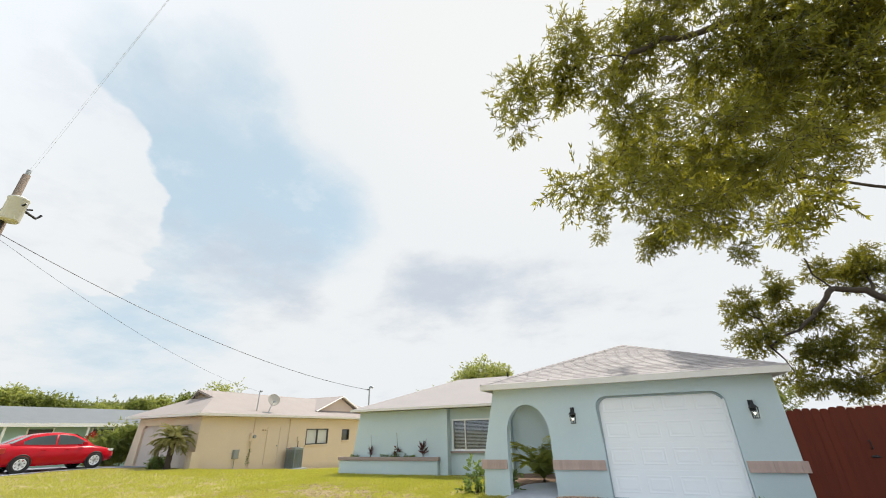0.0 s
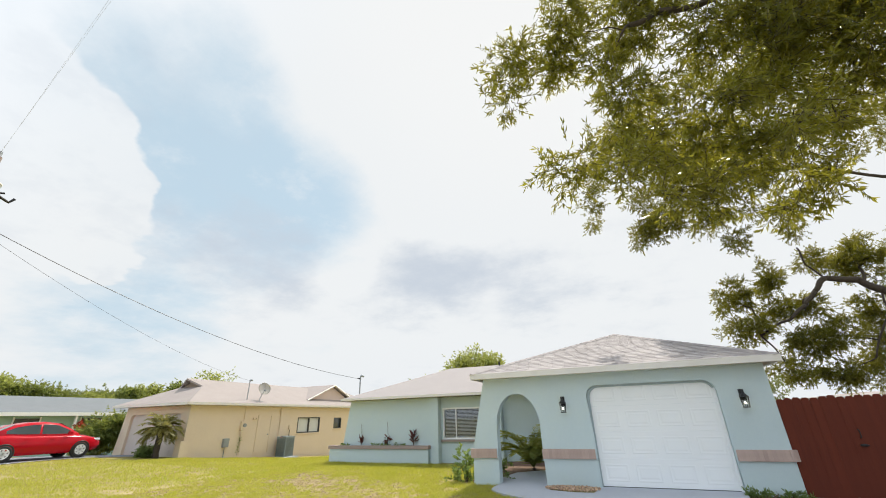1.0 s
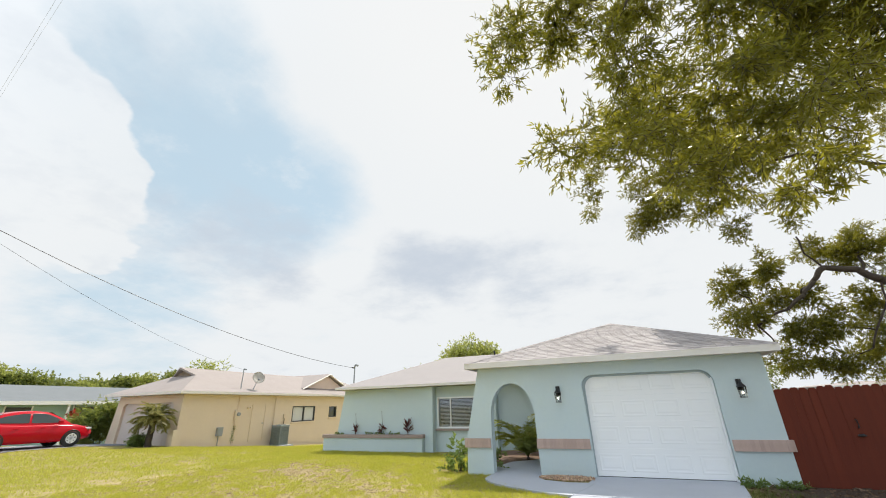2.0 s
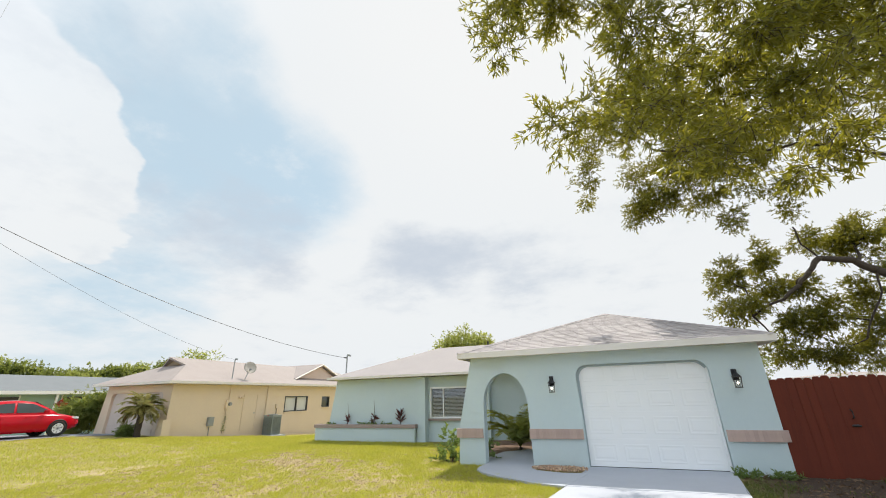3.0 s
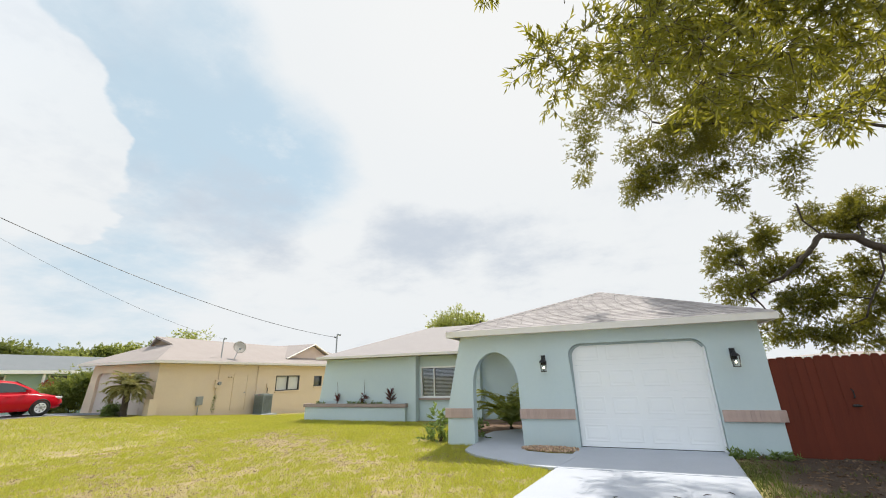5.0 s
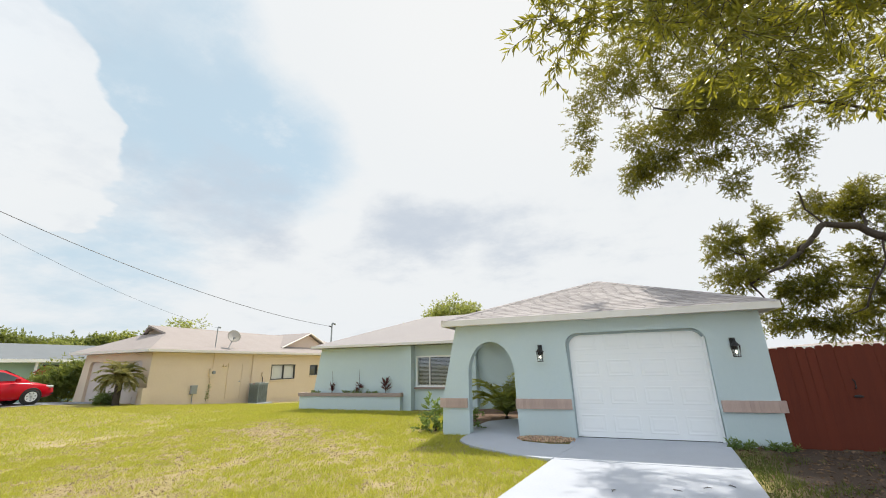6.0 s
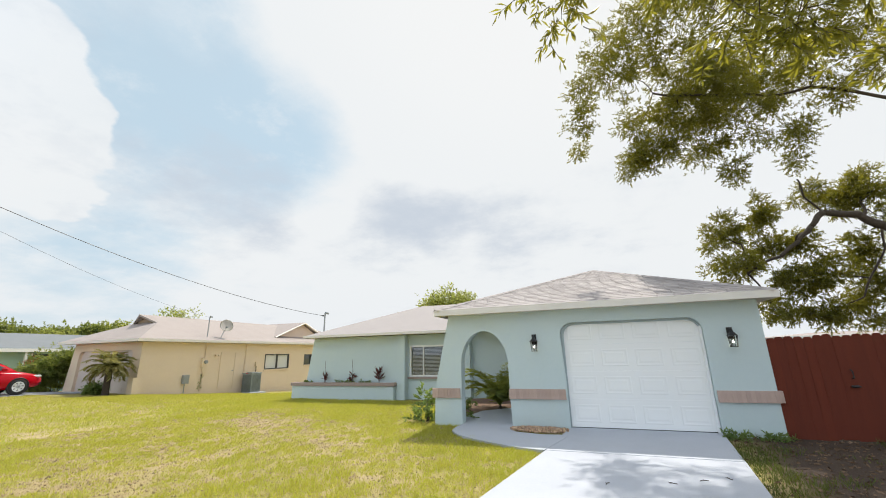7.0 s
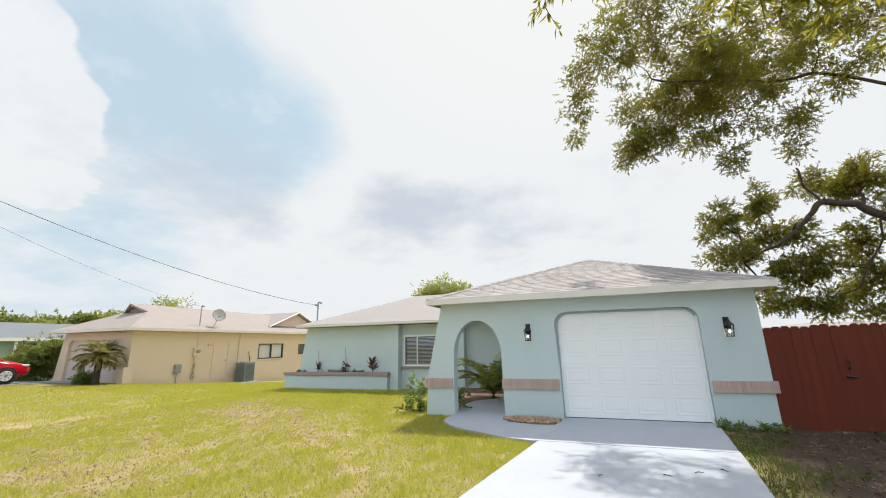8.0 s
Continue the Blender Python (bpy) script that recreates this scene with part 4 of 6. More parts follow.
build_cordyline((-7.62, 5.47, 0.44), 1, 0.80, False)
build_cordyline((-8.9, 5.47, 0.44), 2, 0.62, True)
build_cordyline((-10.25, 5.47, 0.44), 3, 0.58, True)
build_shrub("ground_cover", "low green ground cover growing in the planter", (-9.5, 5.49, 0.44), [(0.25, 0, 0.02, 0.55, 0.06, 0.04), (-1.6, 0, 0.02, 0.25, 0.06, 0.04), (1.3, 0, 0.02, 0.3, 0.06, 0.03)], 30, 200, (0.06, 0.03), LEAF_SHRUB, 4, spread=0.05, twig_len=0.06, stems=0, category="plant")
build_palm("areca_palm", "green areca palm with arching yellowish fronds by the entry", (-2.05, 2.62, -0.02), 0.10, 28, 1.46, (0.30, 0.022), LEAF_ARECA, 9, (46, 89), 0.05, curl=0.85)
build_shrub("entry_shrub", "leafy green shrub beside the entry path", (-2.68, 0.75, -0.03), [(0, 0, 0.28, 0.22, 0.2, 0.26), (0.12, -0.15, 0.12, 0.2, 0.16, 0.12)], 14, 110, (0.08, 0.036), LEAF_SHRUB, 12)
build_shrub("pier_shrub", "green shrub with pale leaves beside the arch pier", (-3.42, 0.42, -0.06), [(0, 0, 0.36, 0.15, 0.2, 0.30), (0.02, -0.1, 0.12, 0.2, 0.2, 0.12)], 12, 62, (0.12, 0.05), LEAF_SHRUB, 13)
build_shrub("wall_weeds", "low leafy weeds along the foot of the wall", (3.15, -0.22, -0.05), [(-0.25, 0, 0.02, 0.26, 0.07, 0.03), (0.3, 0.02, 0.03, 0.2, 0.07, 0.04)], 16, 90, (0.09, 0.03), LEAF_SHRUB, 14, stems=2, category="weeds", spread=0.05, twig_len=0.07, leaves=6)


def build_mulch():
    bed = thing("mulch_bed", "narrow planting bed with brown bark mulch", "planting bed")
    part("soil", slab(bmesh.new(), [(-3.2, 0.3, 0.002), (-2.40, 0.3, 0.002), (-2.64, 0.9, 0.002), (-2.47, 2.12, 0.002), (-1.77, 2.82, 0.002), (-1.37, 5.0, 0.002), (-3.6, 5.0, 0.002)], 0.2), SOIL, bed)
    rng = np.random.default_rng(3)
    stones = bmesh.new()
    for _ in range(620):
        a, r = rng.uniform(0, 2 * math.pi), math.sqrt(rng.uniform(0, 1))
        x, y = -0.62 + 0.60 * r * math.cos(a), -0.33 + 0.33 * r * math.sin(a)
        if y > -0.04:
            continue
        s = rng.uniform(0.011, 0.026)
        m = Matrix.Translation((x, y, 0.010 + 0.02 * (1 - r) + rng.uniform(0, 0.008))) @ Euler(rng.uniform(0, 6.28, 3)).to_matrix().to_4x4() @ Matrix.Diagonal((s * 1.25, s, s * 0.6, 1))
        bmesh.ops.create_icosphere(stones, subdivisions=1, radius=1, matrix=m)
    solo("pebble_bed", stones, PEBBLE, "bed of brown and tan river pebbles against the wall", "pebbles", "stuff")


PEBBLE = material("pebble", (0.40, 0.25, 0.15), 0.8, ((9, 0.7, (0.52, 0.42, 0.33)),), bump=0.2, island=0.55, hue=0.02)
build_mulch()


# ---- the tan neighbouring house ----
def build_neighbour():
    h = thing("tan_house", "tan stucco bungalow with pale brown shingle roof", "house")
    X, XL, Y0, Y1, TOP = -19.80, -25.0, 3.95, 22.0, 2.45
    # front with the garage opening, flared at the far side
    o = [(XL - 0.55, -1.3), (XL + 0.35, -1.3), (XL + 0.45, 1.95), (XL + 0.6, 2.08), (X - 0.75, 2.08), (X - 0.62, 1.95), (X - 0.6, -1.3), (X, -1.3), (X, TOP), (XL, TOP)]
    part("wall", prism(bmesh.new(), o, Y0, Y0 + 0.2), STUCCO_TAN, h)
    win = (11.82, 14.09, 0.82, 1.80)
    win2 = (15.7, 16.6, 1.0, 1.75)
    spans = [(Y0 + 0.2, win[0], -1.3, TOP), (win[0], win[1], -1.3, win[2]), (win[0], win[1], win[3], TOP), (win[1], win2[0], -1.3, TOP), (win2[0], win2[1], -1.3, win2[2]), (win2[0], win2[1], win2[3], TOP), (win2[1], Y1, -1.3, TOP)]
    for a, b, z0, z1 in spans:
        part("wall", boxed(X - 0.2, X, a + 0.0005, b - 0.0005, z0, z1), STUCCO_TAN, h)
    part("wall", boxed(XL, XL + 0.2, Y0 + 0.2, Y1, -1.3, TOP), STUCCO_TAN, h)
    part("wall", boxed(XL, X, Y1, Y1 + 0.2, -1.3, TOP), STUCCO_TAN, h)
    door = part("garage_door", boxed(XL + 0.3, X - 0.55, Y0 + 0.14, Y0 + 0.18, -0.3, 2.1), DOOR_SHADE, h, "sectional garage door, recess shade put into its tan")
    for r in range(4):
        for c in range(4):
            x = XL + 0.55 + c * 0.93
            part("raised_panel", boxed(x, x + 0.72, Y0 + 0.125, Y0 + 0.138, 0.02 + r * 0.52, 0.36 + r * 0.52, bevel=0.01), DOOR_SHADE, door)
    for (a, b, z0, z1), n in ((win, 2), (win2, 1)):
        w = part("window", boxed(X - 0.14, X - 0.10, a + 0.01, b - 0.01, z0 + 0.01, z1 - 0.01), CURTAIN if n == 2 else GLASS_DARK, h, "window with closed white blinds" if n == 2 else "small dark window")
        for k in range(n + 1):
            y = a + 0.03 + k * (b - a - 0.06) / n
            part("window_frame", boxed(X - 0.09, X + 0.012, y - 0.035, y + 0.035, z0 + 0.002, z1 - 0.002), DARKFRAME, w, "dark bronze frame")
        for z in (z0 + 0.03, z1 - 0.03):
            part("window_frame", boxed(X - 0.088, X + 0.010, a + 0.07, b - 0.07, z - 0.03, z + 0.03), DARKFRAME, w)
        part("window_sill", boxed(X + 0.002, X + 0.06, a - 0.05, b + 0.05, z0 - 0.09, z0 - 0.01, bevel=0.006), STUCCO_TAN, w)
    side = part("side_door", boxed(X + 0.003, X + 0.03, 8.45, 9.40, -0.12, 1.90, bevel=0.006), STUCCO_TAN, h, "tan painted side door")
    part("door_knob", tubed([(X + 0.03, 9.28, 0.86), (X + 0.09, 9.28, 0.86)], 0.03), GREY_METAL, side)
    for y in (8.40, 9.41):
        part("door_casing", boxed(X + 0.002, X + 0.045, y, y + 0.045, -0.12, 1.95), STUCCO_TAN, side)
    part("door_casing", boxed(X + 0.002, X + 0.045, 8.446, 9.409, 1.905, 1.95), STUCCO_TAN, side)
    part("downpipe", tubed([(X + 0.05, 10.2, 2.4), (X + 0.05, 10.2, -0.1)], 0.045, 8), STUCCO_TAN, h, "tan painted downpipe")
    # low buttress wall at the corner
    part("buttress", prism(bmesh.new(), [(X + 0.002, -1.3), (X + 0.42, -1.3), (X + 0.30, 0.78), (X + 0.002, 0.78)], Y0 - 0.35, Y0 + 0.05), STUCCO_TAN, h)
    # roof
    E, R, XM, e = 2.58, 4.02, -22.45, 0.45
    x1, x0, y0, y1 = X + e, XL - 0.55, Y0 - 0.5, Y1 + 0.5
    gy = 5.55
    k = (gy - y0) / (XM - x0)
    gz = E + (R - E) * k
    gw = (XM - x0) * (1 - k)
    gl, gr = (XM - gw * 0.98, gy, gz), (XM + gw * 1.02, gy, gz)
    part("roof", slab(bmesh.new(), [(x0, y0, E), (x1, y0, E), gr, gl], 0.1), SHINGLE_TAN, h)
    part("roof", slab(bmesh.new(), [(x1, y0, E), (x1, y1, E), (XM, y1 - 3, R), (XM, gy - 0.35, R), gr], 0.1), SHINGLE_TAN, h)
    part("roof", slab(bmesh.new(), [(x0, y0, E), gl, (XM, gy - 0.35, R), (XM, y1 - 3, R), (x0, y1, E)], 0.1), SHINGLE_TAN, h)
    part("roof", slab(bmesh.new(), [(x0, y1, E), (x1, y1, E), (XM, y1 - 3, R)], 0.1), SHINGLE_TAN, h)
    part("gable", prism(bmesh.new(), [(gl[0] + 0.05, gz - 0.05), (gr[0] - 0.05, gz - 0.05), (XM, R - 0.08)], gy + 0.05, gy + 0.12), GABLE_DARK, h, "shaded vent gable")
    # cross gable facing the lawn
    gx, ga, gb, gm, gt = -20.35, 13.0, 18.7, 15.85, 4.16
    gz2 = 3.02
    part("gable", slab_x([(ga + 0.25, gz2 - 0.1), (gb - 0.25, gz2 - 0.1), (gm, gt - 0.12)], gx - 0.06, gx), PINK, h, "pinkish boarded gable")
    part("roof", slab(bmesh.new(), [(gx + 0.28, ga - 0.1, gz2 - 0.02), (gx + 0.28, gm, gt), (XM - 1.5, gm, gt), (XM - 1.5, ga - 0.1, gz2 - 0.02)], 0.09), SHINGLE_TAN, h)
    part("roof", slab(bmesh.new(), [(gx + 0.28, gm, gt), (gx + 0.28, gb + 0.1, gz2 - 0.02), (XM - 1.5, gb + 0.1, gz2 - 0.02), (XM - 1.5, gm, gt)], 0.09), SHINGLE_TAN, h)
    part("rake_board", tube(bmesh.new(), [(gx + 0.29, ga - 0.1, gz2 - 0.08), (gx + 0.29, gm, gt - 0.06)], [0.06, 0.06], 4), CREAM, h)
    part("rake_board", tube(bmesh.new(), [(gx + 0.29, gm, gt - 0.06), (gx + 0.29, gb + 0.1, gz2 - 0.08)], [0.06, 0.06], 4), CREAM, h)
    part("fascia", boxed(x1 + 0.002, x1 + 0.03, y0, y1, E - 0.12, E + 0.01), CREAM, h, "cream fascia board")
    part("fascia", boxed(x0, x1 + 0.03, y0 - 0.03, y0 - 0.002, E - 0.12, E + 0.01), CREAM, h)
    part("soffit", boxed(X + 0.003, x1, y0, y1, E - 0.115, E - 0.10), CREAM, h)
    part("soffit", boxed(x0, X, y0, Y0 - 0.003, E - 0.115, E - 0.10), CREAM, h)


def slab_x(outline, x0, x1):
    bm = bmesh.new()
    a = [bm.verts.new((x0, y, z)) for y, z in outline]
    b = [bm.verts.new((x1, y, z)) for y, z in outline]
    bm.faces.new(a)
    bm.faces.new(b[::-1])
    for i in range(len(outline)):
        j = (i + 1) % len(outline)
        bm.faces.new((a[j], a[i], b[i], b[j]))
    bmesh.ops.recalc_face_normals(bm, faces=bm.faces)
    return bm


# tan instead of white: the shade of the door recess is in this colour
DOOR_SHADE = material("door_shade", (0.62, 0.55, 0.50), 0.6, ((1.5, 0.5, (0.57, 0.50, 0.45)),), bump=0.05)
CURTAIN = material("blind_pale", (0.68, 0.68, 0.66), 0.6, ((1.5, 0.5, (0.60, 0.60, 0.58)),))
DARKFRAME = material("bronze_frame", (0.05, 0.05, 0.05), 0.5, ((6, 0.5, (0.08, 0.08, 0.075)),))
GABLE_DARK = material("gable_vent", (0.36, 0.29, 0.23), 0.9, ((3, 0.5, (0.30, 0.24, 0.19)),), bump=0.4)
build_neighbour()


def build_ac():
    ac = thing("air_conditioner", "grey outdoor air conditioning unit with louvred sides on a pad", "air conditioner", (-19.15, 10.25, -0.46))
    part("pad", boxed(-0.55, 0.6, -0.6, 0.6, -0.25, 0.03), CONCRETE, ac)
    part("body", boxed(-0.37, 0.37, -0.37, 0.37, 0.034, 1.10, bevel=0.02), ACGREY, ac)
    part("lid", boxed(-0.39, 0.39, -0.39, 0.39, 1.104, 1.16, bevel=0.015), ACGREY, ac)
    for side in range(4):
        for k in range(18):
            z = 0.10 + k * 0.053
            s = part("louvre", boxed(-0.33, 0.33, -0.390, -0.373, z, z + 0.022), ACDARK, ac)
            s.rotation_euler = (0, 0, side * math.pi / 2)
    part("badge", boxed(-0.10, 0.06, -0.3945, -0.3905, 1.115, 1.145), REDPLASTIC, ac, "small red badge")
    bm = bmesh.new()
    bmesh.ops.create_cone(bm, cap_ends=True, segments=20, radius1=0.33, radius2=0.31, depth=0.03, matrix=Matrix.Translation((0, 0, 1.175)))
    part("fan_grille", bm, ACDARK, ac)


ACGREY = material("ac_grey", (0.25, 0.29, 0.29), 0.5, ((4, 0.5, (0.21, 0.25, 0.25)),), bump=0.1)
ACDARK = material("ac_dark", (0.10, 0.12, 0.12), 0.6, ((6, 0.5, (0.13, 0.15, 0.15)),))
REDPLASTIC = material("red_plastic", (0.5, 0.03, 0.02), 0.4, ((5, 0.3, (0.4, 0.02, 0.02)),))
build_ac()


def build_wall_fittings():
    X = -19.80
    m = thing("electric_meter", "tan electric meter box with conduit on the wall", "electric meter", (X + 0.003, 7.35, 1.38))
    part("box", boxed(0, 0.14, -0.19, 0.19, -0.22, 0.24, bevel=0.01), STUCCO_TAN, m)
    bm = bmesh.new()
    bmesh.ops.create_cone(bm, cap_ends=True, segments=18, radius1=0.10, radius2=0.09, depth=0.10, matrix=Matrix.Translation((0.19, 0, 0.03)) @ Matrix.Rotation(math.pi / 2, 4, "Y"))
    part("dial", bm, GREY_METAL, m, "round glass meter dial")
    part("lower_box", boxed(0, 0.10, -0.10, 0.14, -0.52, -0.24, bevel=0.008), STUCCO_TAN, m)
    part("conduit", tubed([(0.04, 0.02, 0.24), (0.04, 0.02, 1.08)], 0.028), STUCCO_TAN, m)
    part("conduit", tubed([(0.04, 0.0, -0.52), (0.04, 0.0, -1.5)], 0.022), STUCCO_TAN, m)
    b = thing("junction_box", "small grey utility box on the tan wall", "utility box", (X + 0.003, 6.35, 0.55))
    part("box", boxed(0, 0.14, -0.17, 0.17, -0.22, 0.22, bevel=0.01), GREY_METAL, b)
    part("lid", boxed(0.142, 0.155, -0.15, 0.15, -0.20, 0.20, bevel=0.004), GREY_METAL, b)
    part("conduit", tubed([(0.05, 0, -0.22), (0.05, 0, -0.8)], 0.02), GREY_METAL, b)
    d = thing("disconnect_box", "small pale disconnect box above the air conditioner", "utility box", (X + 0.003, 11.1, 1.18))
    part("box", boxed(0, 0.10, -0.10, 0.10, -0.12, 0.14, bevel=0.008), STUCCO_TAN, d)
    part("cable", tubed([(0.05, 0, -0.12), (0.06, -0.02, -0.6)], 0.02), BLACK, d)
    f = thing("floodlight", "small twin floodlight on the tan wall", "wall lamp", (X + 0.003, 8.1, 1.78))
    part("plate", boxed(0, 0.03, -0.06, 0.06, -0.06, 0.06, bevel=0.006), STUCCO_TAN, f)
    for s in (-1, 1):
        bm = bmesh.new()
        bmesh.ops.create_cone(bm, cap_ends=True, segments=12, radius1=0.035, radius2=0.06, depth=0.14, matrix=Matrix.Translation((0.10, s * 0.09, -0.02)) @ Matrix.Rotation(radians(70), 4, "Y"))
        part("head", bm, STUCCO_TAN, f)
    w = thing("wall_vine", "thin dry vine climbing the tan wall", "vine", (X + 0.02, 7.25, -0.1))
    rng = np.random.default_rng(8)
    part("stem", tube(bmesh.new(), wander((0, 0, 0), (0, 0.06, 0.85), rng, 6, 0.05), [0.012] * 7, 5), BARK, w)
    n = 60
    base = np.stack([rng.uniform(0, 0.06, n), rng.normal(0.02, 0.07, n), rng.uniform(0.1, 0.85, n)], 1)
    leaf_cloud("leaves", base, rng.normal(size=(n, 3)), 0.08, 0.04, LEAF_SHRUB, w, rng)
    dish = thing("satellite_dish", "grey satellite dish on a bent mast at the roof edge", "satellite dish", (-19.75, 8.3, 2.72))
    part("foot", boxed(-0.15, 0.12, -0.65, 0.12, -0.03, 0.02), GREY_METAL, dish)
    part("mast", tubed([(0, -0.1, 0), (0.02, 0.0, 0.30), (0.0, 0.12, 0.52)], 0.024), GREY_METAL, dish)
    bm = bmesh.new()
    rings = []
    for i in range(6):
        r = 0.36 * i / 5
        rings.append([bm.verts.new((r * math.cos(a), r * math.sin(a) * 1.12, 0.09 * (r / 0.36) ** 2)) for a in (2 * math.pi * j / 24 for j in range(24))] if i else [bm.verts.new((0, 0, 0))])
    for j in range(24):
        bm.faces.new((rings[0][0], rings[1][j], rings[1][(j + 1) % 24]))
        for i in range(1, 5):
            bm.faces.new((rings[i][j], rings[i + 1][j], rings[i + 1][(j + 1) % 24], rings[i][(j + 1) % 24]))
    bmesh.ops.solidify(bm, geom=bm.faces, thickness=0.012)
    bm.transform(Matrix.Translation((0.03, 0.16, 0.72)) @ Euler((radians(62), 0, radians(62))).to_matrix().to_4x4())
    part("reflector", bm, DISH, dish, "pale grey reflector", smooth=True)
    part("feed_arm", tubed([(0.03, 0.1, 0.5), (0.32, -0.05, 0.62)], 0.014), GREY_METAL, dish)
    part("feed_horn", boxed(0.28, 0.38, -0.10, 0.0, 0.58, 0.68, bevel=0.01), GREY_METAL, dish)
    mast = thing("service_mast", "slim metal service mast with weather cap on the roof", "mast", (-19.85, 7.4, 2.66))
    part("pipe", tubed([(0, 0, -0.2), (0, 0, 1.22)], 0.028), GREY_METAL, mast)
    part("weather_cap", tubed([(0, 0, 1.22), (0.03, 0.03, 1.28), (0.12, 0.06, 1.24)], 0.05), GREY_METAL, mast)
    mast2 = thing("service_mast", "grey metal service mast rising beside the blue house eave", "mast", (-11.06, 6.3, 0))
    part("pipe", tubed([(0, 0, 1.2), (0, 0, 3.5)], 0.034), GREY_METAL, mast2)
    part("weather_cap", tubed([(0, 0, 3.5), (0.03, 0.02, 3.57), (0.16, 0.06, 3.52)], 0.05), GREY_METAL, mast2)
    part("insulator", tubed([(-0.02, 0, 3.42), (-0.14, -0.03, 3.44)], 0.03), BLACK, mast2)
    part("bracket", boxed(-0.05, 0.06, -0.06, 0.06, 1.18, 1.26), GREY_METAL, mast2)


DISH = material("dish_grey", (0.58, 0.56, 0.52), 0.6, ((5, 0.5, (0.50, 0.48, 0.44)),))
build_wall_fittings()
build_palm("date_palm", "small date palm with arching grey-green fronds before the garage", (-20.1, 2.9, 0.1), 1.2, 54, 0.95, (0.28, 0.024), LEAF_PALM, 31, (-15, 88), 0.13, curl=0.75)
build_shrub("cycad", "low dark green leafy plant under the palm", (-20.7, 2.85, 0.1), [(0, 0, 0.22, 0.35, 0.3, 0.2)], 14, 200, (0.12, 0.03), LEAF_SHRUB, 33, category="plant")
build_shrub("hedge_bush", "large dark green rounded hedge bush beside the driveway", (-26.6, 4.2, 0.1), [(0, -0.3, 0.95, 0.8, 0.75, 0.95), (-0.3, -0.85, 0.75, 0.6, 0.5, 0.7), (0.3, 0.4, 1.2, 0.7, 0.7, 0.9)], 60, 1700, (0.13, 0.05), LEAF_FAR, 34, leaves=10, spread=0.22, twig_len=0.25, category="bush")


# ---- the far teal house ----
def build_far_house():
    h = thing("teal_house", "pale teal bungalow with a long grey roof", "house")
    X0, X1, Y0, Y1 = -45.0, -36.0, -14.0, 17.0
    z = 0.45
    part("wall", boxed(X0, X1, Y0, Y1, -1.2, z + 2.0), TEAL, h)
    for y in (-6.0, -1.0, 3.5, 7.2):
        w = part("window", boxed(X1 + 0.003, X1 + 0.03, y, y + 1.3, z + 0.7, z + 1.7), GLASS_DARK, h, "dark window")
        part("window_frame", boxed(X1 + 0.004, X1 + 0.06, y - 0.08, y - 0.002, z + 0.6, z + 1.8), WHITE, w)
        part("window_frame", boxed(X1 + 0.004, X1 + 0.06, y + 1.302, y + 1.38, z + 0.6, z + 1.8), WHITE, w)
    part("roof", slab(bmesh.new(), [(X1 + 0.8, Y0 - 0.6, z + 2.05), (X1 + 0.8, Y1 + 0.6, z + 2.05), (-40.5, Y1 - 0.5, z + 3.35), (-40.5, Y0 + 0.5, z + 3.35)], 0.12), SHINGLE_GREY, h)
    part("roof", slab(bmesh.new(), [(X0 - 0.8, Y0 - 0.6, z + 2.05), (-40.5, Y0 + 0.5, z + 3.35), (-40.5, Y1 - 0.5, z + 3.35), (X0 - 0.8, Y1 + 0.6, z + 2.05)], 0.12), SHINGLE_GREY, h)
    part("gable", prism(bmesh.new(), [(X0 - 0.6, z + 2.0), (X1 + 0.6, z + 2.0), (-40.5, z + 3.2)], Y1 - 0.3, Y1 - 0.1), TEAL, h)
    part("fascia", boxed(X1 + 0.803, X1 + 0.84, Y0 - 0.6, Y1 + 0.6, z + 1.85, z + 2.07), WHITE, h, "white fascia board")
    for y in (-9.0, -3.0, 2.0, 6.5):
        part("porch_post", boxed(X1 + 0.6, X1 + 0.72, y, y + 0.12, -0.3, z + 1.86), WHITE, h)


TEAL = material("teal_paint", (0.36, 0.52, 0.48), 0.85, ((1, 0.5, (0.32, 0.47, 0.44)),), bump=0.2)
build_far_house()


basket = build_shrub("hanging_basket", "hanging basket of bright red flowers under the porch eave", (-35.3, 6.9, 1.66), [(0, 0, 0, 0.26, 0.26, 0.14)], 14, 90, (0.09, 0.06), LEAF_FLOWER, 51, stems=0, category="flower basket")
part("hanger", tubed([(0, 0, 0.1), (0.02, 0, 0.62)], 0.012), BLACK, basket)


# ---- the red car ----
def loft(bm, stations):
    """Closed sections along y: each a list of (x, z) for the right half from bottom to top; mirrored."""
    rings = []
    for y, half in stations:
        pts = [(x, z) for x, z in half] + [(-x, z) for x, z in reversed(half)]
        rings.append([bm.verts.new((x, y, z)) for x, z in pts])
    n = len(rings[0])
    for a, b in zip(rings, rings[1:]):
        for i in range(n):
            bm.faces.new((a[i], a[(i + 1) % n], b[(i + 1) % n], b[i]))
    bm.faces.new(rings[0][::-1])
    bm.faces.new(rings[-1])
    bmesh.ops.recalc_face_normals(bm, faces=bm.faces)
    return bm


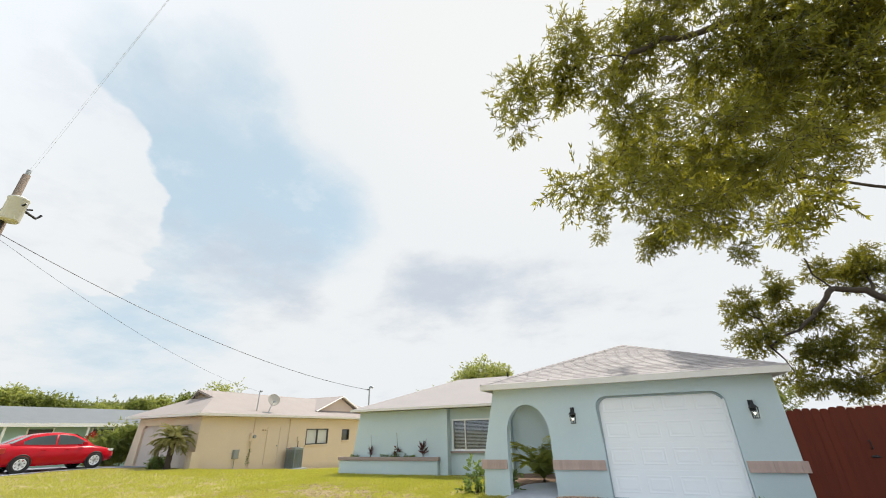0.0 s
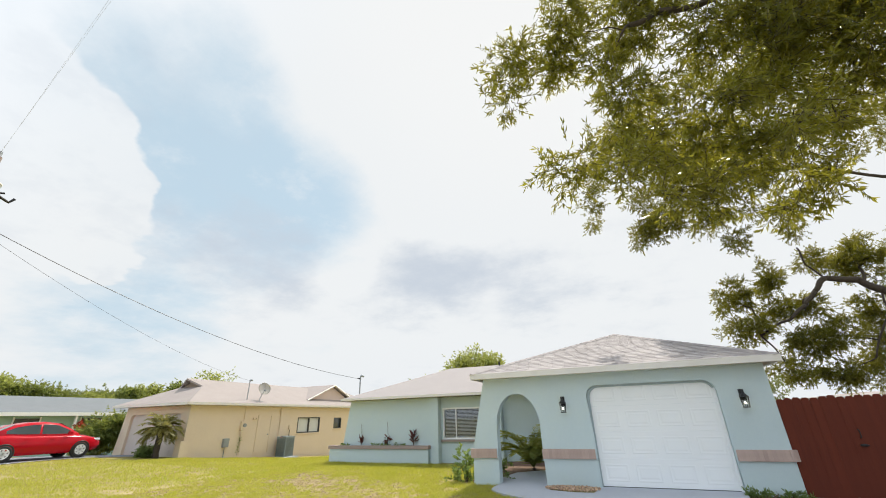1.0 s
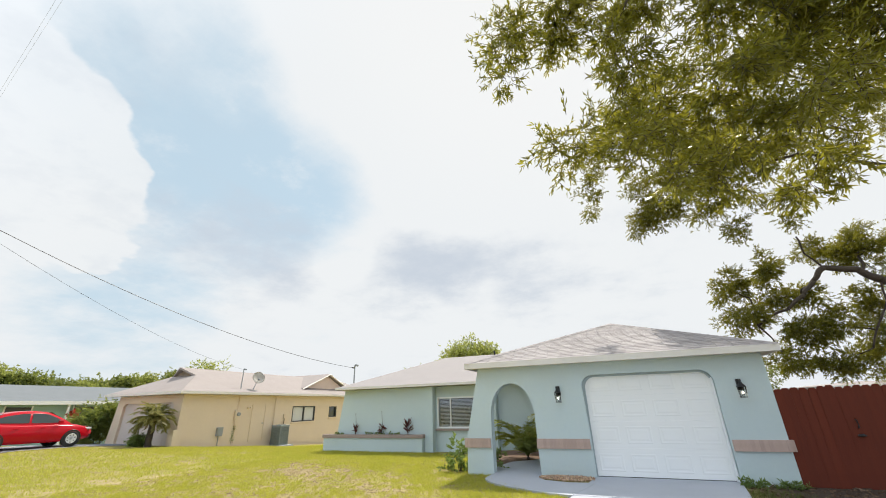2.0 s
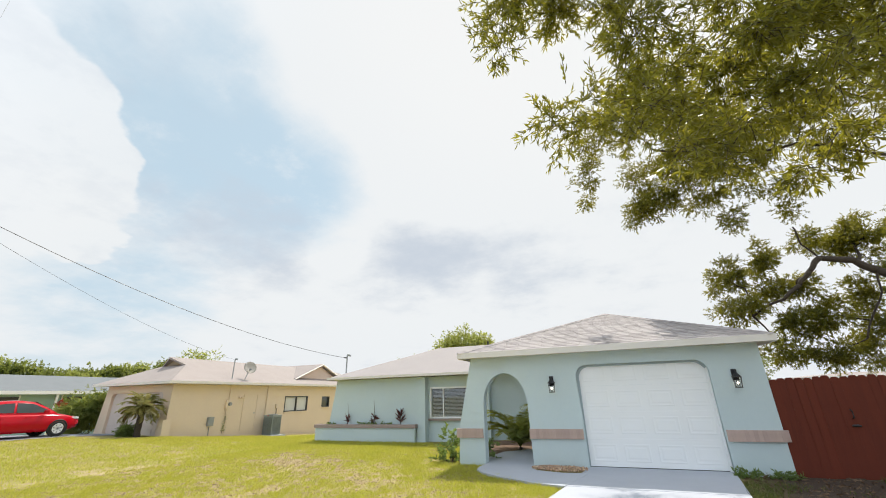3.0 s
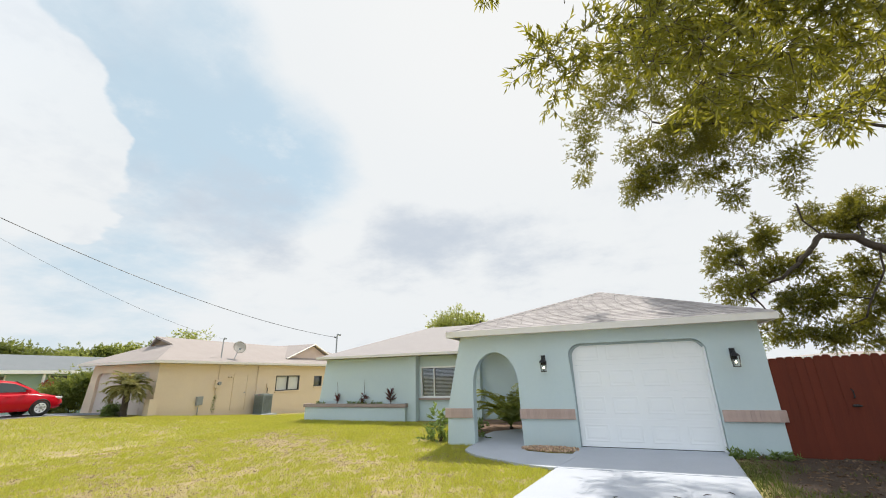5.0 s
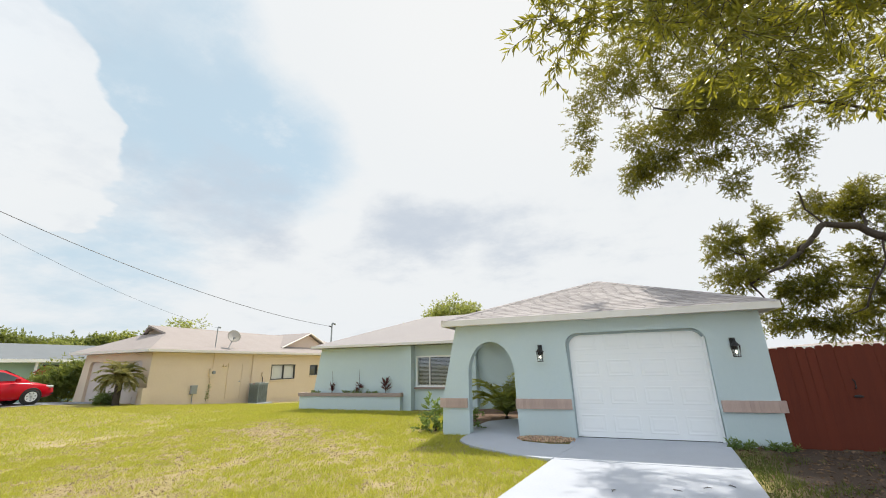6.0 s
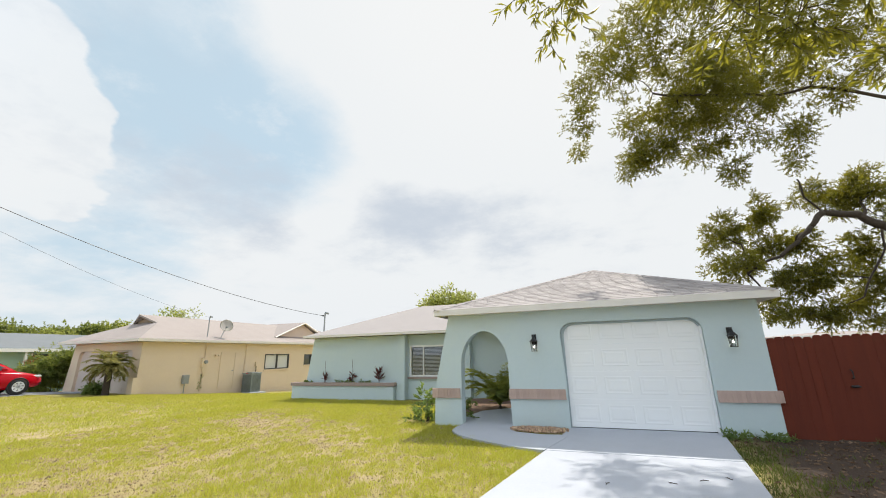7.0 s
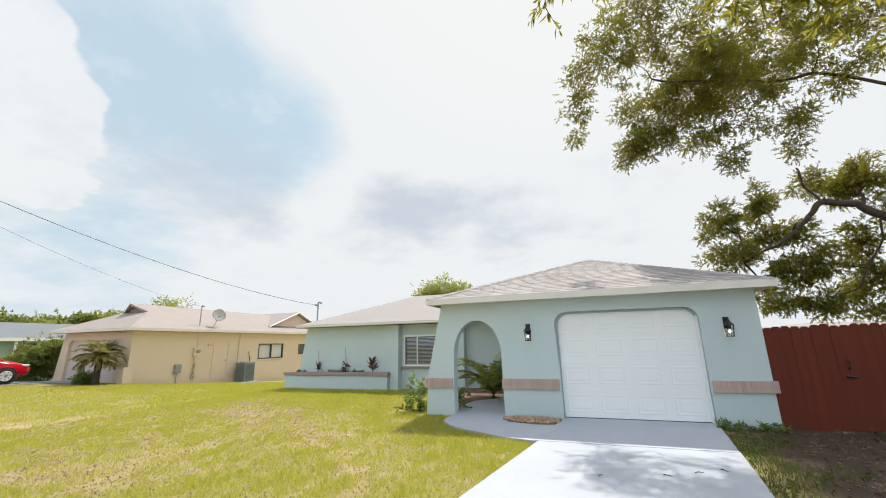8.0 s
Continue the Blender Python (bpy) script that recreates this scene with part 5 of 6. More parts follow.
def build_car(at, turn):
    car = thing("red_car", "glossy red four-door sedan parked on the concrete drive", "car", at)
    car.rotation_euler = (0, 0, radians(turn))
    # (y, half width, sill z, shoulder z, deck z)
    rows = ((-2.12, 0.62, 0.42, 0.62, 0.80), (-2.05, 0.74, 0.30, 0.72, 1.00), (-1.75, 0.82, 0.24, 0.80, 1.06), (-1.2, 0.84, 0.22, 0.84, 1.04), (-0.4, 0.85, 0.20, 0.84, 0.96),
            (0.5, 0.85, 0.20, 0.82, 0.94), (1.05, 0.84, 0.20, 0.80, 0.95), (1.5, 0.82, 0.22, 0.76, 0.88), (1.9, 0.76, 0.26, 0.68, 0.78), (2.12, 0.62, 0.32, 0.56, 0.66), (2.2, 0.45, 0.36, 0.50, 0.56))
    body = bmesh.new()
    loft(body, [(y, [(w * 0.90, s), (w * 0.985, s + 0.12), (w, (s + h) / 2), (w * 0.985, h), (w * 0.90, h + (d - h) * 0.65), (w * 0.55, d), (w * 0.15, d + 0.012)]) for y, w, s, h, d in rows])
    b = part("body", body, CARRED, car, "glossy red painted body", smooth=True)
    cab = ((-1.72, 0.62, 1.02, 1.05), (-1.15, 0.70, 0.97, 1.36), (-0.65, 0.71, 0.95, 1.455), (-0.1, 0.71, 0.94, 1.475), (0.35, 0.70, 0.93, 1.42), (0.80, 0.68, 0.93, 1.20), (1.22, 0.62, 0.90, 0.945))
    cb = bmesh.new()
    loft(cb, [(y, [(w + 0.06, z0 - 0.1), (w + 0.05, z0), (w - 0.10 * (z1 - z0) / 0.5, z1 - 0.06 * (z1 - z0)), (w * 0.62, z1), (w * 0.2, z1 + 0.015)]) for y, w, z0, z1 in cab])
    part("roof", cb, CARRED, car, "red roof and pillars", smooth=True)
    # side glass sits just proud of the cabin
    def side_at(y):
        for (ya, wa, za, ta), (yb, wb, zb, tb) in zip(cab, cab[1:]):
            if ya <= y <= yb:
                f = (y - ya) / (yb - ya)
                return wa + (wb - wa) * f, za + (zb - za) * f, ta + (tb - ta) * f
    for s in (-1, 1):
        for a, c in ((-1.36, -0.30), (-0.22, 0.86)):
            bm = bmesh.new()
            low_pts, top_pts = [], []
            for y in np.linspace(a, c, 5):
                w, z0, z1 = side_at(float(y))
                zt = z1 - 0.10
                zb = z0 + 0.05
                if zt < zb + 0.02:
                    zt = zb + 0.02
                slope = (w + 0.05 - (w - 0.10 * (z1 - z0) / 0.5)) / max(0.05, (z1 - z0) * 0.94)
                low_pts.append((s * (w + 0.062 - slope * (zb - z0)), float(y), zb))
                top_pts.append((s * (w + 0.062 - slope * (zt - z0)), float(y), zt))
            lv, tv = [bm.verts.new(p) for p in low_pts], [bm.verts.new(p) for p in top_pts]
            for i in range(4):
                bm.faces.new((lv[i], lv[i + 1], tv[i + 1], tv[i]))
            bmesh.ops.solidify(bm, geom=bm.faces, thickness=0.008)
            bmesh.ops.recalc_face_normals(bm, faces=bm.faces)
            part("side_window", bm, CARGLASS, car, "tinted side glass")
        part("mirror", boxed(*sorted((s * 0.80, s * 0.96)), 0.66, 0.80, 0.94, 1.07, bevel=0.03), CARRED, car)
        for y in (-0.78, 0.08):
            part("door_handle", boxed(*sorted((s * 0.845, s * 0.872)), y, y + 0.17, 0.78, 0.81, bevel=0.008), CARRED, car)
        part("headlight", boxed(*sorted((s * 0.54, s * 0.76)), 1.76, 2.04, 0.645, 0.745, bevel=0.035), LAMPGLASS, car, "clear headlight")
        part("tail_light", boxed(*sorted((s * 0.52, s * 0.80)), -2.10, -1.88, 0.72, 0.92, bevel=0.03), REDPLASTIC, car, "red tail light")
        part("fog_lamp", boxed(*sorted((s * 0.48, s * 0.66)), 2.0, 2.13, 0.36, 0.44, bevel=0.02), BLACK, car)
        for y in (-1.30, 1.30):
            wheel = part("wheel", ring_mesh(0.30, 0.19, 0.20, s * 0.76, y, 0.30), TYRE, car, "black tyre", smooth=True)
            bm = bmesh.new()
            bmesh.ops.create_cone(bm, cap_ends=True, segments=24, radius1=0.195, radius2=0.195, depth=0.12, matrix=Matrix.Translation((s * 0.77, y, 0.30)) @ Matrix.Rotation(math.pi / 2, 4, "Y"))
            part("rim", bm, RIMDARK, wheel)
            for k in range(7):
                a = 2 * math.pi * k / 7
                bm = boxed(-0.012, 0.012, -0.040, 0.040, 0.02, 0.195, bevel=0.004)
                bm.transform(Matrix.Translation((s * 0.845, y, 0.30)) @ Matrix.Rotation(a, 4, "X"))
                part("spoke", bm, RIM, wheel, "silver wheel cover spoke")
            bm = ring_mesh(0.205, 0.175, 0.03, s * 0.85, y, 0.30)
            part("rim_edge", bm, RIM, wheel)
            # dark arch round the wheel
            part("wheel_arch", ring_mesh(0.36, 0.30, 0.10, s * 0.80, y, 0.31), BLACK, car)
    part("windscreen", slab(bmesh.new(), [(-0.60, 1.17, 0.985), (0.60, 1.17, 0.985), (0.56, 0.42, 1.42), (-0.56, 0.42, 1.42)], 0.012), CARGLASS, car, "windscreen")
    part("rear_window", slab(bmesh.new(), [(-0.58, -1.68, 1.085), (-0.54, -1.12, 1.385), (0.54, -1.12, 1.385), (0.58, -1.68, 1.085)], 0.012), CARGLASS, car, "rear window")
    part("grille", boxed(-0.45, 0.45, 2.16, 2.215, 0.38, 0.50, bevel=0.01), BLACK, car)
    part("plate_holder", boxed(-0.22, 0.22, 2.216, 2.225, 0.40, 0.47), WHITE, car)
    return car


def ring_mesh(r1, r0, width, x, y, z, n=28):
    bm = bmesh.new()
    prof = [(r0, -width / 2), (r1 * 0.96, -width / 2), (r1, -width * 0.3), (r1, width * 0.3), (r1 * 0.96, width / 2), (r0, width / 2)]
    rings = [[bm.verts.new((x + w, y + r * math.cos(a), z + r * math.sin(a))) for r, w in prof] for a in (2 * math.pi * k / n for k in range(n))]
    m = len(prof)
    for k in range(n):
        a, b = rings[k], rings[(k + 1) % n]
        for i in range(m):
            bm.faces.new((a[i], a[(i + 1) % m], b[(i + 1) % m], b[i]))
    bmesh.ops.recalc_face_normals(bm, faces=bm.faces)
    return bm


CARRED = material("car_red", (0.46, 0.004, 0.014), 0.18, ((1.5, 0.3, (0.40, 0.004, 0.012)),), specular=0.25)
CARRED.node_tree.nodes["Principled BSDF"].inputs["Coat Weight"].default_value = 0.08
CARGLASS = glass_material("car_glass", (0.10, 0.13, 0.14))
LAMPGLASS = material("lamp_glass", (0.75, 0.76, 0.76), 0.1, ((6, 0.4, (0.6, 0.6, 0.6)),))
TYRE = material("tyre", (0.018, 0.018, 0.018), 0.85, ((10, 0.5, (0.03, 0.03, 0.03)),), bump=0.2)
RIM = material("rim_silver", (0.78, 0.79, 0.80), 0.4, ((8, 0.4, (0.68, 0.68, 0.70)),))
RIMDARK = material("rim_dark", (0.30, 0.30, 0.31), 0.5, ((8, 0.4, (0.07, 0.07, 0.07)),))
build_car((-23.15, -0.44, 0.31), 0)


def build_neighbour_drive():
    d = thing("neighbour_driveway", "sunlit pale concrete driveway beside the tan house", "driveway", kind="structure")
    ys = [-14 + 1.0 * k for k in range(19)]
    for y0, y1 in zip(ys[::3], ys[3::3]):
        bm = bmesh.new()
        n = 6
        xs = [-26.2 + 4.35 * i / n for i in range(n + 1)]
        grid = [[bm.verts.new((x, y, ground_height(x, y) + 0.02)) for x in xs] for y in np.linspace(y0 + 0.01, y1 - 0.01, 5)]
        for a, b in zip(grid, grid[1:]):
            for i in range(n):
                bm.faces.new((a[i], a[i + 1], b[i + 1], b[i]))
        bmesh.ops.solidify(bm, geom=bm.faces, thickness=0.08)
        bmesh.ops.recalc_face_normals(bm, faces=bm.faces)
        part("concrete_slab", bm, CONCRETE, d)


build_neighbour_drive()


# ---- pole and wires ----
def build_pole():
    p = thing("utility_pole", "weathered wooden utility pole with a transformer can", "utility pole", (-13.6, -7.55, -0.05))
    part("shaft", tube(bmesh.new(), [(0, 0, -0.5), (0.02, 0, 4), (0, 0, 8.35)], [0.13, 0.11, 0.085], 14), WOODPOLE, p, smooth=True)
    bm = bmesh.new()
    prof = [(0.0, 0), (0.25, 0.0), (0.27, 0.03), (0.27, 0.78), (0.29, 0.80), (0.29, 0.84), (0.2, 0.9), (0, 0.92)]
    rings = [[bm.verts.new((r * math.cos(a), r * math.sin(a), z)) for a in (2 * math.pi * k / 24 for k in range(24))] for r, z in prof[1:-1]]
    bm.faces.new(rings[0][::-1])
    bm.faces.new(rings[-1])
    for a, b in zip(rings, rings[1:]):
        for k in range(24):
            bm.faces.new((a[k], a[(k + 1) % 24], b[(k + 1) % 24], b[k]))
    bm.transform(Matrix.Translation((0.30, 0.02, 6.80)) @ Matrix.Diagonal((0.78, 0.78, 0.80, 1)))
    can = part("transformer", bm, CAN, p, "pale grey transformer can", smooth=True)
    for a in (0.3, 1.5):
        part("bushing", tubed([(0.30 + 0.20 * math.cos(a), 0.02 + 0.20 * math.sin(a), 7.25), (0.30 + 0.33 * math.cos(a), 0.02 + 0.33 * math.sin(a), 7.30)], 0.025), BLACK, can)
    part("arrester", tubed([(0.30, 0.22, 7.2), (0.26, 0.50, 7.12), (0.26, 0.58, 7.26)], 0.035), BLACK, p)
    part("bracket", boxed(0.08, 0.2, -0.16, -0.02, 6.6, 7.15), BLACK, p)
    part("cutout", tubed([(0.1, 0.08, 7.2), (0.16, 0.12, 6.9)], 0.05), BLACK, p)
    part("insulator", tubed([(0, 0, 8.33), (0, 0, 8.52)], 0.05), GREY_METAL, p)


CAN = material("transformer_grey", (0.66, 0.66, 0.60), 0.5, ((3, 0.5, (0.58, 0.58, 0.52)), (20, 0.2, (0.4, 0.33, 0.2))))
build_pole()


def build_wire(a, b, sag, r, label, mat=None):
    a, b = Vector(a), Vector(b)
    pts = [a.lerp(b, i / 40) - Vector((0, 0, sag * 4 * (i / 40) * (1 - i / 40))) for i in range(41)]
    solo("overhead_wire", tube(bmesh.new(), pts, [r] * 41, 5), mat or BLACK, label, "cable", group="overhead wires")


build_wire((-13.25, -7.6, 6.35), (-11.20, 6.27, 3.44), 0.55, 0.009, "black sagging service cable between pole and house mast")
build_wire((-13.35, -7.55, 6.25), (-19.8, 7.4, 3.88), 0.45, 0.0045, "thin dark service cable from pole to the tan house")
build_wire((-13.6, -7.55, 8.45), (26.0, -14.7, 8.4), 0.6, 0.0014, "thin grey power line running overhead", GREY_METAL)
build_wire((-13.45, -7.65, 7.45), (26.0, -14.9, 7.9), 0.6, 0.0014, "thin grey power line running overhead", GREY_METAL)


# ---- far trees ----
rng = np.random.default_rng(77)
build_tree("garden_tree", "round bright green tree behind the blue house", (-9.4, 19.0, -0.05), (-9.4, 19.0, 3.5), 0.18, [(-9.4, 19, 5.6, 1.3, 1.3, 0.75), (-8.3, 19, 5.25, 1.1, 1.2, 0.7), (-10.6, 19, 5.2, 1.0, 1.1, 0.7)], 60, 1700, 10, (0.12, 0.06), 0.26, 0.3, LEAF_LIGHT, 41, sub_limbs=False, group="background trees")
build_tree("garden_tree", "sparse twiggy tree behind the ridge of the blue house", (-11.5, 20.0, -0.05), (-11.5, 20, 3.0), 0.10, [(-11.4, 20, 4.9, 0.8, 0.8, 0.7), (-14.0, 20.5, 4.1, 1.6, 1.2, 0.7)], 26, 260, 8, (0.12, 0.05), 0.24, 0.35, LEAF_LIGHT, 42, group="background trees")
build_tree("garden_tree", "sparse grey-green tree behind the tan house roof", (-33.0, 17.0, 0), (-33.0, 17.0, 4.0), 0.16, [(-33.0, 15.2, 5.2, 1.4, 1.3, 0.55), (-34.6, 15.2, 4.9, 1.1, 1.1, 0.5)], 30, 330, 8, (0.16, 0.07), 0.28, 0.4, LEAF_LIGHT, 43, group="background trees")
for k, (x, y, z, r) in enumerate(((-56, 8.6, 6.0, 1.7), (-55, 11, 5.4, 1.4), (-56, 14, 4.8, 1.6), (-54, 16, 4.4, 1.1), (-56, 17.8, 5.0, 1.4), (-55, 20, 5.3, 1.2), (-56, 22.8, 5.8, 1.5), (-55, 26.8, 6.6, 1.4), (-57, 5, 6.3, 2.0), (-58, 0.5, 6.4, 2.2))):
    build_tree("far_tree", "dense green tree behind the neighbouring roofs", (x, y, -0.05), (x, y, z * 0.5), 0.25,
               [(x, y, z - 1.1, r, r * 0.75, 1.3), (x + 0.8, y + r * 0.6, z - 0.8, r * 0.6, r * 0.55, 1.0), (x + 0.5, y - r * 0.65, z - 1.4, r * 0.6, r * 0.5, 1.0)], 90, 1500, 10, (0.20, 0.11), 0.34, 0.42, LEAF_FAR if k % 3 else LEAF_LIGHT, 60 + k, sub_limbs=False, group="tree line")
build_tree("garden_tree", "green tree behind the red fence", (7.2, 16.0, -0.05), (7.2, 16.0, 1.8), 0.14, [(7.0, 16, 2.9, 1.0, 0.9, 0.8), (8.0, 16.3, 2.6, 0.9, 0.9, 0.6)], 26, 700, 9, (0.11, 0.05), 0.2, 0.28, LEAF_FAR, 90, sub_limbs=False, group="background trees")


def build_back_house():
    h = thing("back_house", "distant house with pale roof behind the fence", "house")
    part("wall", boxed(11.0, 24.0, 17.6, 26.0, -0.3, 2.0), STUCCO_TAN, h)
    part("roof", slab(bmesh.new(), [(10.5, 17.0, 2.05), (24.5, 17.0, 2.05), (21, 21.8, 2.35), (14, 21.8, 2.35)], 0.12), SHINGLE_TAN, h)
    part("roof", slab(bmesh.new(), [(10.5, 26.6, 2.05), (14, 21.8, 2.35), (21, 21.8, 2.35), (24.5, 26.6, 2.05)], 0.12), SHINGLE_TAN, h)
    part("roof", slab(bmesh.new(), [(10.5, 17.0, 2.05), (14, 21.8, 2.35), (10.5, 26.6, 2.05)], 0.12), SHINGLE_TAN, h)
    part("fascia", boxed(10.5, 24.5, 16.96, 16.998, 1.86, 2.06), WHITE, h)


build_back_house()


# ---- turf ----
def in_paving(x, y):
    if y < -1.9:
        return drive_left(y) - 0.01 < x < drive_right(y)
    if y < 0.2:
        return -2.4 + max(0.0, -y - 0.5) * 0.95 < x < 2.72 + 0.15 * min(y, 0)
    return False


def in_house(x, y):
    return (x > -3.1 and x < 3.75 and y > -0.02) or (x > -11.85 and x < -2 and y > 5.2)


def build_turf(name, count, x0, x1, y0, y1, height, mat, seed, label, keep, width=0.006):
    rng = np.random.default_rng(seed)
    bases, vigour = [], []
    xs, ys, rs = rng.uniform(x0, x1, count), rng.uniform(y0, y1, count), rng.uniform(0, 1, count)
    for x, y, r in zip(xs.tolist(), ys.tolist(), rs.tolist()):
        if in_paving(x, y) or in_house(x, y) or not keep(x, y, r):
            continue
        bases.append((x, y, ground_height(x, y) - 0.004))
        vigour.append(1.35 - 0.75 * dryness(x, y))
    b = np.array(bases)
    n = len(b)
    h = height * (rng.uniform(0.5, 1.35, n) * np.array(vigour))[:, None]
    az = rng.uniform(0, 2 * math.pi, n)
    side = np.stack([np.cos(az), np.sin(az), np.zeros(n)], 1) * width * rng.uniform(0.7, 1.6, n)[:, None]
    lean = np.stack([rng.normal(0, 0.45, n), rng.normal(0, 0.45, n), np.ones(n)], 1) * h
    verts = np.stack([b - side, b + side, b + lean], 1).reshape(-1, 3)
    me = bpy.data.meshes.new(name)
    me.vertices.add(n * 3)
    me.vertices.foreach_set("co", verts.ravel())
    me.loops.add(n * 3)
    me.loops.foreach_set("vertex_index", np.arange(n * 3))
    me.polygons.add(n)
    me.polygons.foreach_set("loop_start", np.arange(0, n * 3, 3))
    me.update(calc_edges=True)
    me.materials.append(mat)
    return tagged(new(name, me), label, "grass", kind="stuff")


GRASS = leaf_material("grass_blade", (0.335, 0.345, 0.052), (0.46, 0.39, 0.11), (0.60, 0.60, 0.06), island=0.42, rough=0.6)
STRAW = leaf_material("dry_blade", (0.38, 0.30, 0.13), (0.30, 0.24, 0.09), (0.42, 0.34, 0.12), island=0.3, rough=0.8)
# darker copy of the blade colours: the oak's shade is put into the green
GRASS_SHADE = leaf_material("weed_blade_shaded", (0.055, 0.08, 0.018), (0.085, 0.10, 0.022), (0.16, 0.19, 0.03), island=0.3, rough=0.6)
build_turf("grass", 330000, -11.0, 0.4, -7.0, 1.2, 0.042, GRASS, 1, "short patchy yellow-green lawn grass", lambda x, y, r: r > dryness(x, y) * 1.05 - 0.02, width=0.0042)
build_turf("grass", 190000, -19.5, -2.2, 1.2, 9.0, 0.048, GRASS, 2, "short sunlit lawn grass farther from the drive", lambda x, y, r: r > dryness(x, y) * 0.9, width=0.006)
build_turf("grass", 110000, -26.0, -11.0, -9.0, 1.2, 0.05, GRASS, 3, "sunlit lawn grass beside the neighbouring drive", lambda x, y, r: r > dryness(x, y) * 0.9 and not (-26.3 < x < -21.8), width=0.007)
build_turf("dry_grass", 90000, -11.0, 0.4, -7.0, 3.0, 0.026, STRAW, 4, "dry straw-coloured grass in the bare patches", lambda x, y, r: r < dryness(x, y) * 1.1 - 0.1, width=0.004)
build_turf("weeds", 26000, 2.0, 7.5, -6.0, 0.0, 0.075, GRASS_SHADE, 5, "thin weeds in bare soil beside the drive, tree shade put into their green", lambda x, y, r: noise.noise((x * 1.3, y * 1.3, 4)) + 0.9 * math.exp(-(x - drive_right(y) - 0.15) ** 2 / 0.2) > 0.25 + r * 0.5)


def build_litter():
    rng = np.random.default_rng(6)
    n = 2600
    base = np.stack([rng.uniform(2.3, 7.5, n), rng.uniform(-5.0, 0.0, n), np.zeros(n)], 1)
    base = np.array([(x, y, ground_height(x, y) + 0.012) for x, y, _ in base if x > drive_right(y) + 0.03])
    way = np.stack([rng.normal(size=len(base)), rng.normal(size=len(base)), rng.normal(0, 0.2, len(base))], 1)
    ob = leaf_cloud("leaf_litter", base, way, 0.07, 0.028, LITTER_SHADED, None, rng)
    tagged(ob, "dry brown fallen leaves scattered on the soil", "leaf litter", kind="stuff")
    for k, (x, y, a) in enumerate(((1.62, -3.15, 0.4), (1.35, -3.35, 2.6), (0.55, -3.6, 1.2), (2.0, -3.0, 1.9))):
        bm = tube(bmesh.new(), [(0, 0, 0.006), (0.05, 0.015, 0.010), (0.11, 0.0, 0.006)], [0.004, 0.005, 0.003], 5)
        tube(bm, [(0.05, 0.015, 0.010), (0.08, 0.04, 0.008)], [0.004, 0.003], 4)
        t = solo("fallen_twig", bm, BARK, "small dry twig lying on the concrete", "twig", group="fallen twigs")
        t.location, t.rotation_euler = (x, y, 0), (0, 0, a)


def build_clods():
    """Crumbs of dry soil and thatch where the turf is thin: small uneven octahedra in one mesh."""
    rng = np.random.default_rng(15)
    at, size = [], []
    for x, y, r in zip(rng.uniform(-11, 0, 42000).tolist(), rng.uniform(-6.5, 1.5, 42000).tolist(), rng.uniform(0, 1, 42000).tolist()):
        if r < (dryness(x, y) - 0.35) * 0.9 and not in_paving(x, y) and not in_house(x, y):
            at.append((x, y, ground_height(x, y) + 0.004))
            size.append(0.006 + 0.016 * r)
    at, size = np.array(at), np.array(size)[:, None, None]
    axes = np.array([(1, 0, 0), (0, 1, 0), (-1, 0, 0), (0, -1, 0), (0, 0, 0.8), (0, 0, -0.6)])
    shape = axes[None] * size * rng.uniform(0.6, 1.6, (len(at), 6, 1))
    turn = rng.uniform(0, 6.28, len(at))
    c, sn = np.cos(turn)[:, None], np.sin(turn)[:, None]
    shape = np.stack([shape[..., 0] * c - shape[..., 1] * sn, shape[..., 0] * sn + shape[..., 1] * c, shape[..., 2]], 2)
    verts = (at[:, None, :] + shape).reshape(-1, 3)
    tri = np.array([(0, 1, 4), (1, 2, 4), (2, 3, 4), (3, 0, 4), (1, 0, 5), (2, 1, 5), (3, 2, 5), (0, 3, 5)])
    faces = (np.arange(len(at))[:, None, None] * 6 + tri[None]).reshape(-1, 3)
    me = bpy.data.meshes.new("soil_crumbs")
    me.from_pydata(verts.tolist(), [], faces.tolist())
    me.materials.append(CRUMB)
    tagged(new("soil_crumbs", me), "crumbs of dry brown soil and thatch in thin turf", "soil", kind="stuff")


CRUMB = material("soil_crumb", (0.30, 0.22, 0.12), 0.95, ((3, 0.6, (0.20, 0.14, 0.07)),), island=0.5)
build_clods()
# dry leaf browns, darkened to carry the tree shade over the yard
LITTER_SHADED = material("dry_leaf_shaded", (0.11, 0.065, 0.035), 0.85, ((5, 0.7, (0.20, 0.13, 0.08)),), island=0.4)
build_litter()


